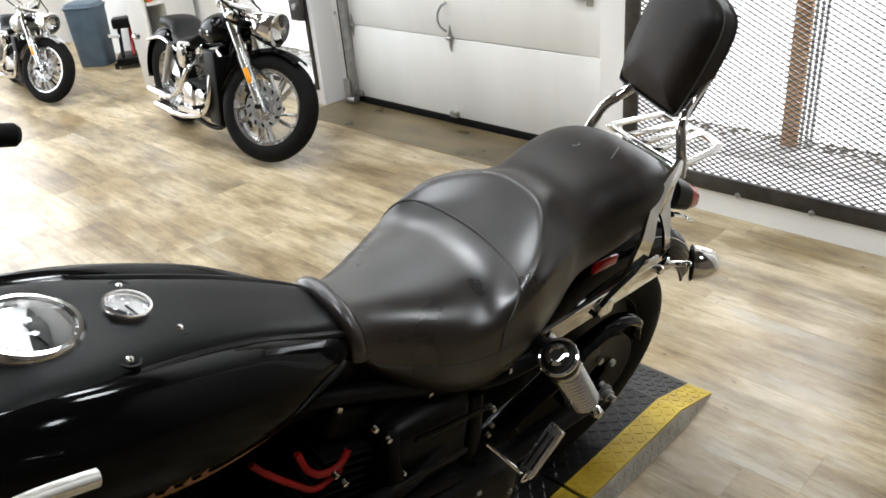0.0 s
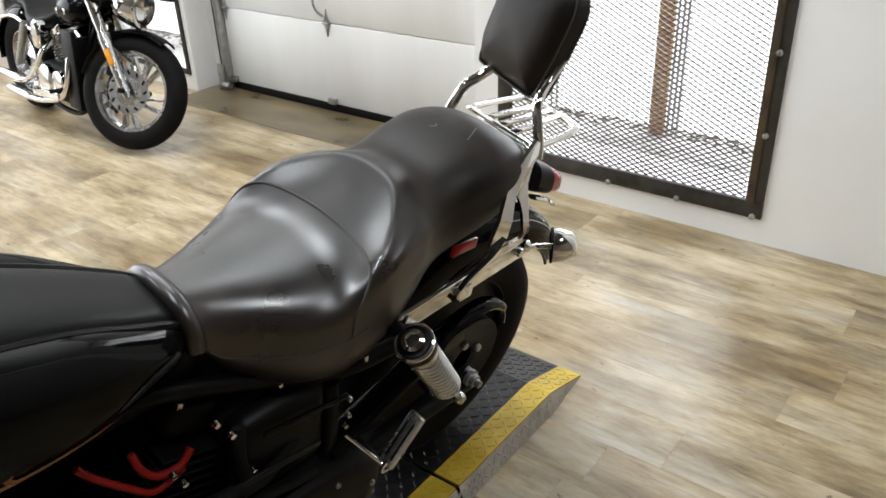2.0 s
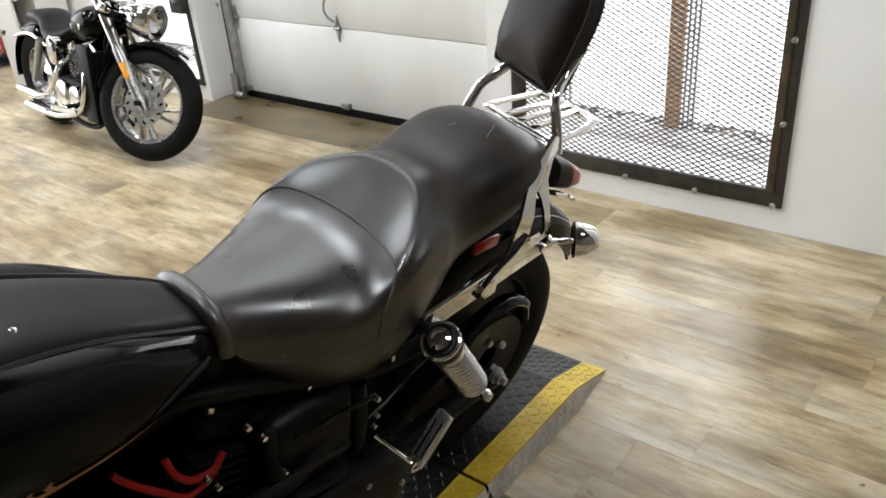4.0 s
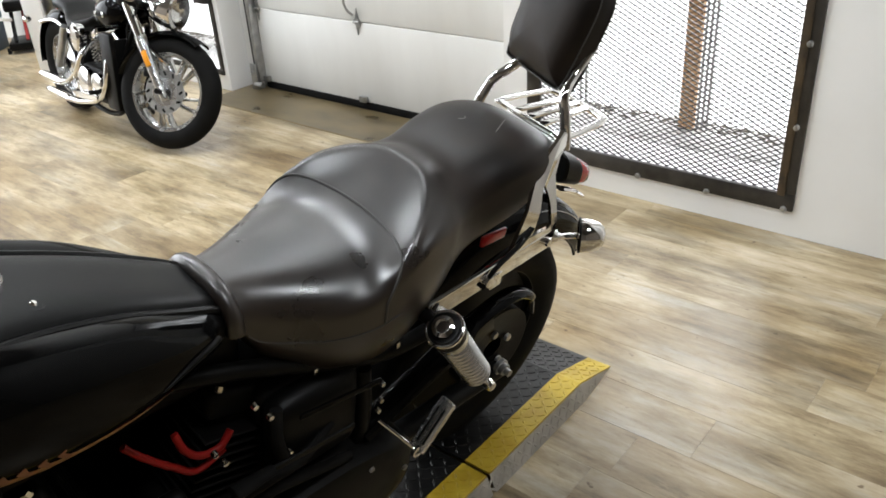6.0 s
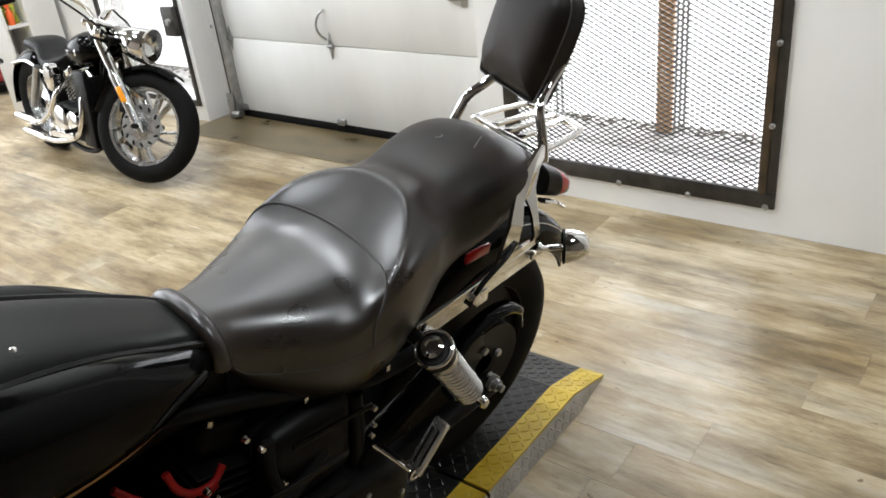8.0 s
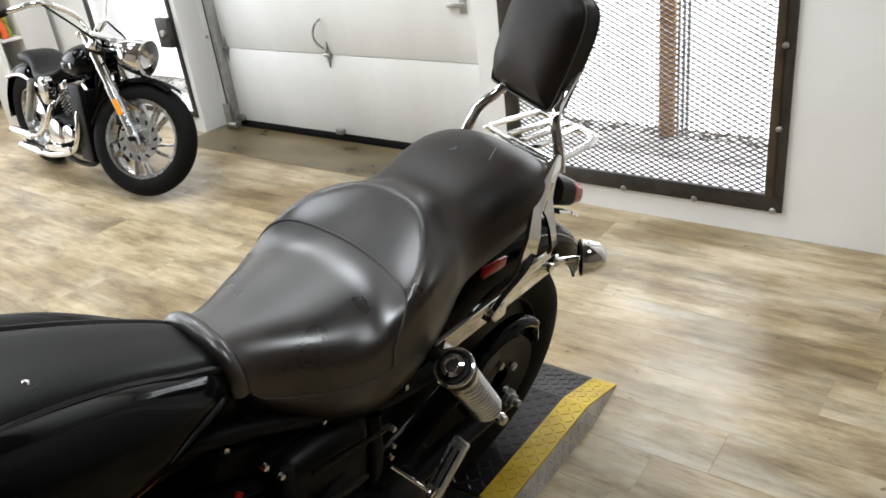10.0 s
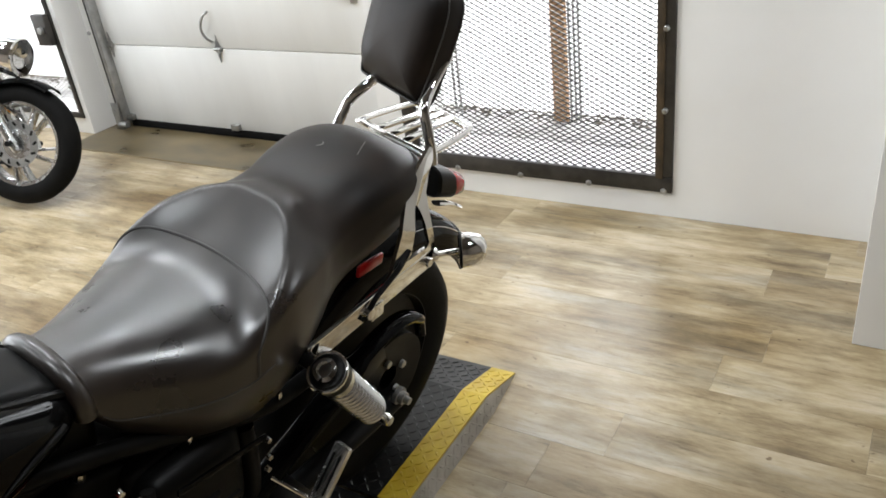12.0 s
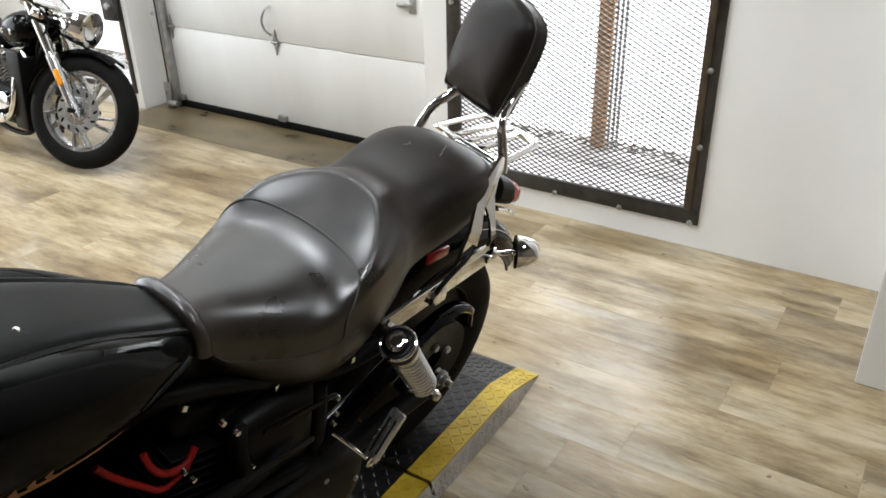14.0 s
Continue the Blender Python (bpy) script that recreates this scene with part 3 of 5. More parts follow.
def lean_out(b, y):
    """The ramp's sides slope outwards to the floor."""
    for v in b.verts:
        top = RH * min(1, max(0, (R1 - v.co.x) / (R1 - BEND)))
        v.co.y += max(0, top - v.co.z) * (-0.35 if y < 1.7 else 0.35)


def plate_section(x0, x1, bend, label):
    s = thing("plate_ramp", Matrix(), label, "ramp", "ramp sections")
    ends = [(x0, RH), (bend, RH)] + ([(x1, 0.004)] if bend < x1 else [])

    def sheet(ya, yb, lift, depth):
        b = bmesh.new()
        top = [(x, z + lift) for x, z in ends]
        ring = top + [(x, max(z - depth, 0.0)) for x, z in reversed(top)]
        loft([[(x, ya, z) for x, z in ring], [(x, yb, z) for x, z in ring]], bm=b)
        return b
    yel = 0.078
    part("deck", sheet(RY0 + yel, RY1 - yel, 0, 0.006), PLATE, s, "black diamond tread plate", smooth=False)
    for ya, yb in ((RY0, RY0 + yel - 0.001), (RY1 - yel + 0.001, RY1)):
        part("edge_strip", sheet(ya, yb, 0.0006, 0.006), YELLOW, s, "scuffed yellow painted edge", smooth=False)
    for y in (RY0, RY1 - 0.004):
        b = bmesh.new()
        side = [(x, z - 0.006) for x, z in ends]
        ring = side + [(x, 0) for x, z in reversed(ends)]
        ring = [(x, max(z, 0.0)) for x, z in ring]
        loft([[(x, y, z) for x, z in ring], [(x, y + 0.004, z) for x, z in ring]], bm=b)
        lean_out(b, y)
        part("side_skirt", b, TREAD, s, "bare aluminium tread plate side", smooth=False)
    flat = bend - x0
    jobs = [("deck_tread", PLATE, RY0 + yel, RY1 - RY0 - 2 * yel, 0), ("strip_tread", YELLOW, RY0, yel - 0.002, 0.0006)]
    for nm, material, ya, wy, lift in jobs:
        b = bmesh.new()
        tread(b, (x0 + 0.004, ya + 0.002, RH + lift), (1, 0, 0), (0, 1, 0), flat - 0.006, wy)
        if bend < x1:
            tread(b, (bend + 0.003, ya + 0.002, RH + lift), (x1 - bend, 0, -RH + 0.004), (0, 1, 0), math.hypot(x1 - bend, RH) - 0.01, wy)
        ob = part(nm, b, material, s, smooth=False)
        tagged(ob, "raised lozenge tread", kind="stuff")
    b = bmesh.new()
    tread(b, (x0 + 0.002, RY0, 0.002), (1, 0, 0), (0, 0, 1), flat + 0.12, RH - 0.005, 0.022,
          lambda u, v: bend >= x1 or u < flat or v + 0.02 < RH * (1 - (u - flat) / (x1 - bend)))
    lean_out(b, RY0)
    tagged(part("side_tread", b, TREAD, s, smooth=False), "raised lozenge tread", kind="stuff")


plate_section(R0 + 0.006, R1, BEND, "black diamond plate ramp end with yellow edges on the plank floor")
plate_section(-0.42, R0 - 0.006, R0 - 0.006, "black diamond plate platform with yellow edges under the motorcycle")
plate_section(-1.55, -0.432, -0.432, "black diamond plate platform with yellow edges under the front wheel")


# ---- the motorcycle on the ramp ----
# Local axes: x ahead, y to its left, z up, from the ground under the rear axle. It leans on its side stand.
BIKE = pose(0.878, 1.709, RH + 0.002, 0, 0, 174) @ pose(0, 0, 0, -13, 0, 0)
bike = thing("motorcycle", BIKE, "black cruiser motorcycle with leather seat, on a tread plate ramp", "motorcycle")

SEAT_W = [(-0.125, 0.075), (-0.10, 0.108), (-0.05, 0.130), (0.02, 0.140), (0.09, 0.136), (0.155, 0.130), (0.205, 0.138), (0.25, 0.156), (0.31, 0.172), (0.38, 0.178), (0.44, 0.172), (0.50, 0.150), (0.56, 0.118), (0.60, 0.098), (0.635, 0.084), (0.655, 0.078)]
SEAT_MID = [(-0.125, 0.87), (-0.10, 0.91), (-0.05, 0.94), (0.02, 0.952), (0.09, 0.945), (0.155, 0.928), (0.205, 0.920), (0.245, 0.925)]
CUSHION = [(0.26, 0.872), (0.34, 0.868), (0.42, 0.866), (0.49, 0.866), (0.56, 0.869), (0.62, 0.875), (0.655, 0.880)]
SEAT_LOW = [(-0.125, 0.84), (-0.10, 0.825), (-0.05, 0.815), (0.02, 0.80), (0.09, 0.785), (0.155, 0.765), (0.22, 0.73), (0.30, 0.69), (0.38, 0.665), (0.46, 0.668), (0.54, 0.69), (0.60, 0.74), (0.635, 0.79), (0.655, 0.815)]


def seat_top(x, v):
    """Height of the seat's upper skin at x, v from -1 to 1 across it."""
    u = abs(v)
    ridge = 0.236 + 0.165 * u ** 3.1          # the lip of the bucket is a horseshoe, its arms run forward along the sides
    high = 0.942 - 0.043 * u ** 3
    if x <= ridge:
        a = interp(x, SEAT_MID)
        t = step(ridge - 0.095, ridge, x)
        z = a + (high - a) * t
    else:
        # a bowl: its wall falls steeply behind a rounded lip, then runs out level into the cushion
        foot = ridge + 0.170 - 0.045 * u ** 2
        c = interp(x, CUSHION)
        t = min(max((x - ridge) / (foot - ridge), 0), 1)
        fall = 0.6 * (1 - (1 - t) ** 2.8) + 0.4 * step(0, 1, t)
        z = high + (c - high) * fall
    return z


def seat_skin(x, s):
    """Point of the skin; s runs 0 at the crown to 1 at the edge and on to 2 at the lower hem, signed for the side."""
    side, a = (1 if s >= 0 else -1), abs(s)
    w, low = interp(x, SEAT_W), interp(x, SEAT_LOW)
    v = min(a, 1)
    r = (0.052 + 0.026 * step(0.32, 0.44, x)) * min(1, (seat_top(x, v) - low) / 0.12)
    y = w * math.sin(v * math.pi / 2) ** 0.93
    soft = 3.2 + 0.6 * step(0.12, 0.26, x) - 1.3 * step(0.28, 0.42, x)
    z = seat_top(x, side * y / w) - r * (1 - math.sqrt(max(0, 1 - (y / w) ** soft)))
    if a > 1:
        t = a - 1
        z = z + (low - z) * t
        y = w * (1 + 0.035 * math.sin(t * math.pi) - 0.16 * t ** 2.2)
    return Vector((x, side * y, z))


def seat():
    xs = sorted({-0.125 + 0.78 * i / 96 for i in range(97)} | {-0.122, -0.118})
    ss = [-2 + 0.125 * i for i in range(8)] + [-1 + 2 * i / 44 for i in range(45)] + [1.125 + 0.125 * i for i in range(8)]
    secs = [[seat_skin(x, s) for s in ss] for x in xs]
    b = loft(secs, closed=False, caps=False)
    b.verts.ensure_lookup_table()
    n = len(ss)
    b.faces.new([b.verts[i] for i in range(n)])
    b.faces.new([b.verts[(len(xs) - 1) * n + i] for i in range(n)])
    for i in range(len(xs) - 1):
        b.faces.new((b.verts[i * n], b.verts[i * n + n - 1], b.verts[(i + 1) * n + n - 1], b.verts[(i + 1) * n]))
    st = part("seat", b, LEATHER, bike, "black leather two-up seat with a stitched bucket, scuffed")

    def seam(path, r=0.0022, lift=0.0006):
        pts = []
        for x, s in path:
            p = seat_skin(x, s)
            e = seat_skin(x, s + 0.03) - p
            f = seat_skin(x + 0.004, s) - p
            nrm = f.cross(e)
            nrm = nrm if nrm.z > 0 or abs(s) > 1 else -nrm
            if abs(s) > 1 and nrm.y * s < 0:
                nrm = -nrm
            pts.append(p + nrm.normalized() * lift)
        return tube(pts, r, 6)
    cross = []
    for i in range(45):
        s = -1.25 + 2.5 * i / 44
        cross.append((0.338 + 0.078 * min(abs(s), 1) ** 2 + 0.02 * max(abs(s) - 1, 0), s))
    part("seam", seam(cross, 0.0026, 0.0004), PIPING, st, "raised stitched seam across the seat")
    for sd in (-1, 1):
        line = [(0.625 - 0.24 * i / 30, sd * (1.33 - 0.10 * math.sin(i / 30 * math.pi))) for i in range(31)]
        part("seam", seam(line, 0.0016, 0.0002), PIPING, st)
    for path in ([(-0.010 + 0.006 * i, 0.10 + 0.012 * i) for i in range(9)], [(0.045 + 0.004 * i, -0.12 + 0.02 * math.sin(i)) for i in range(5)]):
        part("scuff", seam(path, 0.0012, -0.0004), SCUFF, st, "pale scuff in the leather")
    nose = [seat_skin(0.640, -1.25 + 2.5 * i / 40) for i in range(41)]
    part("nose_roll", tube([p + Vector((0.004, 0, -0.004)) for p in nose], 0.016, 12), LEATHER, st, "padded roll at the seat's nose")
    for x in (0.52, 0.36):
        p = seat_skin(x, 1.98)
        part("clip", box((p.x - 0.004, p.y, p.z - 0.012), (p.x + 0.004, p.y + 0.006, p.z + 0.002), 0.001), CHROME, st)


seat()


def tank():
    W = [(0.63, 0.045), (0.66, 0.085), (0.70, 0.115), (0.80, 0.152), (0.90, 0.175), (1.0, 0.187), (1.1, 0.183), (1.2, 0.155), (1.27, 0.105), (1.30, 0.05)]
    TOP = [(0.63, 0.835), (0.66, 0.862), (0.70, 0.885), (0.80, 0.937), (0.90, 0.978), (1.0, 1.010), (1.1, 1.03), (1.2, 1.025), (1.27, 1.0), (1.30, 0.97)]
    BOT = [(0.63, 0.81), (0.66, 0.80), (0.70, 0.795), (0.80, 0.785), (0.90, 0.79), (1.0, 0.81), (1.1, 0.845), (1.2, 0.89), (1.27, 0.93), (1.30, 0.95)]

    def lobe(x, y):
        """The two tank halves swell up on either side of the console."""
        return 0.014 * math.exp(-((abs(y) / interp(x, W) - 0.74) / 0.17) ** 2) * step(0.66, 0.82, x) * step(1.29, 1.15, x)

    def ring(x, grow=0.0):
        w, t, o = interp(x, W) + grow, interp(x, TOP) + grow, interp(x, BOT) - grow
        out = []
        for k in range(48):
            a = 2 * math.pi * k / 48
            c, s = math.cos(a), math.sin(a)
            e = 0.72
            y = w * math.copysign(abs(c) ** e, c)
            z = (t + o) / 2 + (t - o) / 2 * math.copysign(abs(s) ** (0.56 if s > 0 else 0.8), s)
            z += lobe(x, y) if s > 0 else 0
            out.append((x, y, z))
        return out
    xs = [0.63 + 0.67 * i / 44 for i in range(45)]
    tk = part("fuel_tank", loft([ring(x) for x in xs]), PAINT, bike, "gloss black teardrop fuel tank")

    def top(x, y):
        w, t, o = interp(x, W), interp(x, TOP), interp(x, BOT)
        q = min(abs(y) / w, 0.999) ** (1 / 0.72)
        return (t + o) / 2 + (t - o) / 2 * math.sqrt(1 - q * q) ** 0.56

    def flank(x, z):
        """Half width of the tank at a height."""
        w, t, o = interp(x, W), interp(x, TOP), interp(x, BOT)
        q = min(abs((2 * z - t - o) / (t - o)), 0.999) ** (1 / (0.56 if 2 * z > t + o else 0.8))
        return w * math.sqrt(1 - q * q) ** 0.72
    CW = [(0.655, 0.062), (0.72, 0.072), (0.82, 0.080), (0.92, 0.094), (1.02, 0.118), (1.10, 0.125), (1.18, 0.105), (1.23, 0.07)]
    secs = []
    for i in range(40):
        x = 0.655 + 0.575 * i / 39
        w = interp(x, CW)
        low, row = top(x, w), []
        for k in range(25):
            v = -1 + 2 * k / 24
            crown = top(x, 0) + 0.012
            z = low - 0.004 + (crown - low + 0.004) * (1 - abs(v) ** 4) ** 0.5
            row.append((x, w * v, z))
        secs.append(row)
    cons = part("dash_console", loft(secs, closed=False, caps=False), CONSOLE, tk, "wrinkle black dash console")
    for sd in (-1, 1):
        rim = [Vector(s[0 if sd < 0 else -1]) + Vector((0, sd * 0.004, 0.003)) for s in secs]
        part("trim", tube(rim, 0.0075, 8), SATIN, tk)

    def crown(x, y):
        w = interp(x, CW)
        v = min(abs(y) / w, 0.99)
        low = top(x, w)
        return low - 0.004 + (top(x, 0) + 0.016 - low) * (1 - v ** 4) ** 0.5
    up = Vector((-0.30, 0.02, 1)).normalized()

    def dial(x, y, r):
        p = Vector((x, y, crown(x, y) - 0.004))
        m = axis(p, p + up)
        bz = part("gauge", lathe([(r * 1.12, -0.01), (r * 1.13, 0.006), (r * 1.06, 0.013), (r * 0.96, 0.013), (r * 0.93, 0.006)], m, 40), CHROME, tk, "round gauge with a chrome bezel")
        part("gauge_face", lathe([(0, 0.004), (r * 0.95, 0.004)], m, 40), DIAL, tk, "pale dial face")
        gg = part("gauge_glass", lathe([(0, 0.020), (r * 0.4, 0.0185), (r * 0.8, 0.0140), (r * 0.95, 0.009), (r * 0.95, 0.0075), (r * 0.8, 0.0125), (r * 0.4, 0.017), (0, 0.0185)], m, 40), GLASS, tk, "domed gauge glass")
        gg.visible_shadow = False
        b = bmesh.new()
        for k in range(20):
            a = radians(220 - 260 * k / 19)
            c = m @ Matrix.Rotation(a, 4, "Z")
            q = [c @ Vector((r * rr, ww, 0.0052)) for rr, ww in ((0.74, -0.0009), (0.86, -0.0009), (0.86, 0.0009), (0.74, 0.0009))]
            b.faces.new([b.verts.new(v) for v in q])
        part("dial_marks", b, SATIN, tk, smooth=False)
        c = m @ Matrix.Rotation(radians(200), 4, "Z")
        part("needle", slab(c @ Vector((-0.1 * r, 0, 0.007)), c @ Vector((0.7 * r, 0, 0.007)), 0.002, 0.002, bevel=0, side=c.to_3x3() @ Vector((0, 0, 1))), SATIN, tk)
    dial(1.058, 0.0, 0.058)
    dial(0.942, -0.005, 0.029)
    for x, y in ((0.897, 0.048), (0.975, 0.088), (0.93, -0.062)):
        p = Vector((x, y, crown(x, y) - 0.004))
        m = axis(p, p + up)
        part("button", lathe([(0.014, -0.002), (0.0145, 0.003), (0.011, 0.003), (0.0105, 0.0), (0.0, 0.0)], m, 18), SATIN, tk)
        part("cap_screw", lathe([(0.006, 0.0), (0.006, 0.003), (0.004, 0.0055), (0, 0.006)], m, 14), CHROME, tk, "bright domed cap screw")
    # the raised flank panel and its cut line
    for sd in (-1, 1):
        b = bmesh.new()
        pts = []
        for i in range(22):
            x = 0.685 + 0.11 * i / 21
            pts.append((x, sd * (flank(x, 0.845) + 0.001), 0.845 + 0.006 * math.sin(i / 21 * math.pi)))
        part("groove", tube(pts, [0.0045 * (1 - (i / 21) ** 3) + 0.001 for i in range(22)], 8), SATIN, tk)
        line = []
        for i in range(26):
            x = 0.74 + 0.34 * i / 25
            z = interp(x, BOT) + 0.020 + 0.02 * (i / 25)
            line.append((x, sd * (flank(x, z) + 0.0008), z))
        part("pinstripe", tube(line, [0.0015 + 0.0035 * math.sin(math.pi * i / 25) for i in range(26)], 6), GOLD, tk, "tarnished gold stripe")
        for i in range(7):
            x = 0.93 + 0.024 * i
            z = interp(x, BOT) + 0.058
            part("decal_bar", slab((x, sd * (flank(x, z - 0.012) + 0.001), z - 0.012), (x + 0.012, sd * (flank(x, z + 0.012) + 0.001), z + 0.012), 0.012, 0.001, bevel=0, side=(0, 1, 0)), DECAL, tk, "dull orange decal bar")


tank()


# backrest and luggage rack
def backrest():
    b = bmesh.new()
    half = [(0.0, -0.116), (0.05, -0.116), (0.088, -0.115), (0.097, -0.108), (0.102, -0.085), (0.106, -0.03), (0.108, 0.03), (0.103, 0.070), (0.088, 0.094), (0.060, 0.108), (0.030, 0.117), (0.0, 0.120)]
    outline = [(p.x, p.y) for p in spline([(y, z, 0) for y, z in half] + [(-y, z, 0) for y, z in half[-2:0:-1]], 4, True)]
    secs = []
    # the front is full and drawn in low down; a straight gusset runs round it
    for d, k, drop in ((0.040, 0.02, 0), (0.0395, 0.45, 0), (0.036, 0.72, 0), (0.029, 0.88, 0), (0.019, 0.965, 0), (0.010, 0.995, 0), (0.006, 1.0, 0), (-0.030, 1.0, 0), (-0.036, 0.985, 0), (-0.040, 0.94, 0), (-0.040, 0.02, 0)):
        secs.append([(d - (0.014 * step(-0.05, -0.116, z * k) if d > 0.008 else 0), 0.94 * y * k, z * k) for y, z in outline])
    loft(secs, bm=b)
    m = pose(-0.190, -0.024, 1.101, 0, -18, -14)
    b.transform(m)
    pad = part("backrest_pad", b, LEATHER, bike, "black leather passenger backrest pad")
    for d in (0.007, -0.031):
        ring = [m @ Vector((d, y * 0.942, z * 1.002)) for y, z in outline]
        part("piping", tube(ring, 0.0018, 6, True), PIPING, pad)
    for sd, pts in ((1, [(-0.092, 0.122, 0.905), (-0.095, 0.116, 0.93), (-0.097, 0.102, 0.972), (-0.106, 0.086, 1.004), (-0.145, 0.072, 1.030), (-0.200, 0.068, 1.075)]),
                    (-1, [(-0.098, -0.122, 0.895), (-0.112, -0.121, 0.918), (-0.126, -0.110, 0.953), (-0.150, -0.092, 0.978), (-0.182, -0.078, 1.005), (-0.212, -0.075, 1.06)])):
        part("upright", tube(spline(pts, 6), 0.0115, 14, flat=0.8), CHROME, bike, "chrome backrest upright")
    corners = [(-0.100, 0.110, 0.922), (-0.215, 0.112, 0.922), (-0.245, 0.088, 0.920), (-0.325, -0.07, 0.880), (-0.315, -0.098, 0.877), (-0.160, -0.102, 0.898), (-0.138, -0.080, 0.902), (-0.095, 0.085, 0.920)]
    rk = part("luggage_rack", tube(spline(corners, 5, True), 0.009, 10, True, flat=0.7), CHROME, bike, "chrome luggage rack with slats")
    for k in range(3):
        t = (k + 1) / 4
        a = Vector((-0.097, 0.085, 0.924)).lerp(Vector((-0.142, -0.080, 0.905)), t)
        c = Vector((-0.248, 0.083, 0.923)).lerp(Vector((-0.325, -0.065, 0.883)), t)
        part("rack_slat", slab(a, c, 0.016, 0.007, side=(0, 0, 1)), CHROME, rk)
    for sd in (1, -1):
        y = sd * 0.163
        base = part("fender_strut", slab((0.30, y, 0.716), (-0.052, y, 0.733), 0.044, 0.010, bevel=0.003), CHROME, bike, "chrome fender strut with a slotted riser")
        outer = [(0.095, 0.742), (0.078, 0.772), (0.047, 0.832), (0.010, 0.882), (-0.027, 0.910), (-0.079, 0.948), (-0.104, 0.932), (-0.075, 0.912), (-0.046, 0.874), (-0.040, 0.840), (-0.052, 0.776), (-0.054, 0.735)]
        slot = [(0.036, 0.768), (0.022, 0.777), (0.010, 0.822), (0.001, 0.850), (-0.004, 0.860), (-0.007, 0.864), (-0.010, 0.864), (-0.013, 0.860), (-0.017, 0.848), (-0.022, 0.822), (-0.035, 0.774), (-0.029, 0.765)]
        b = bmesh.new()
        loops = []
        for ring, dy in ((outer, 0.004), (slot, 0.004), (slot, -0.004), (outer, -0.004)):
            loops.append([b.verts.new((px, sd * (0.163 - 0.045 * step(0.80, 0.945, pz) + dy), pz if sd > 0 else min(pz, 0.86 + 0.2 * (pz - 0.86)))) for px, pz in ring])
        for u in range(4):
            la, lb = loops[u], loops[(u + 1) % 4]
            for k in range(12):
                b.faces.new((la[k], la[(k + 1) % 12], lb[(k + 1) % 12], lb[k]))
        bmesh.ops.bevel(b, geom=[e for e in b.edges if abs(e.calc_face_angle(0)) > 0.9], offset=0.0015, segments=2, affect="EDGES")
        part("riser", b, CHROME, base)
        part("bolt", lathe([(0, 0.016), (0.011, 0.013), (0.013, 0)], axis((0.152, y + sd * 0.004, 0.722), (0.152, y + sd, 0.722)), 14), CHROME, base)
        part("strap", tube(spline([(0.168, y + sd * 0.010, 0.712), (0.135, y + sd * 0.012, 0.748), (0.07, y + sd * 0.010, 0.772), (0.03, y + sd * 0.004, 0.792)], 6), 0.006, 8, flat=0.5), SATIN, base)
        part("tab", box((0.105, y + sd * 0.006 - 0.002, 0.690), (0.14, y + sd * 0.006 + 0.002, 0.722), 0.002), CHROME, base)
        part("bolt", lathe([(0, 0.012), (0.009, 0.010), (0.011, 0)], axis((-0.03, y + sd * 0.004, 0.732), (-0.03, y + sd, 0.732)), 12), CHROME, base)
        part("indicator_stalk", tube(spline([(-0.045, sd * 0.150, 0.728), (-0.090, sd * 0.165, 0.716), (-0.130, sd * 0.182, 0.710)], 5), 0.0065, 10), CHROME, bike)
        m = axis((-0.128, sd * 0.178, 0.710), (-0.190, sd * 0.256, 0.722))
        ind = part("turn_signal", lathe([(0, 0.0), (0.030, 0.0), (0.0355, 0.003), (0.0368, 0.010), (0.0355, 0.026), (0.030, 0.045), (0.020, 0.054), (0.010, 0.058), (0, 0.059)], m, 32), CHROME, bike, "chrome teardrop turn signal")
        part("bezel", tube([m @ Vector((0.0362 * math.cos(q), 0.0362 * math.sin(q), 0.004)) for q in (2 * math.pi * k / 32 for k in range(32))], 0.0026, 8, True), SATIN, ind, "black bezel ring")
        part("stalk_collar", lathe([(0.012, 0), (0.014, 0.004), (0.014, 0.014), (0.010, 0.018)], axis((-0.058, sd * 0.154, 0.725), (-0.1, sd * 0.168, 0.713)), 16), CHROME, ind)


backrest()


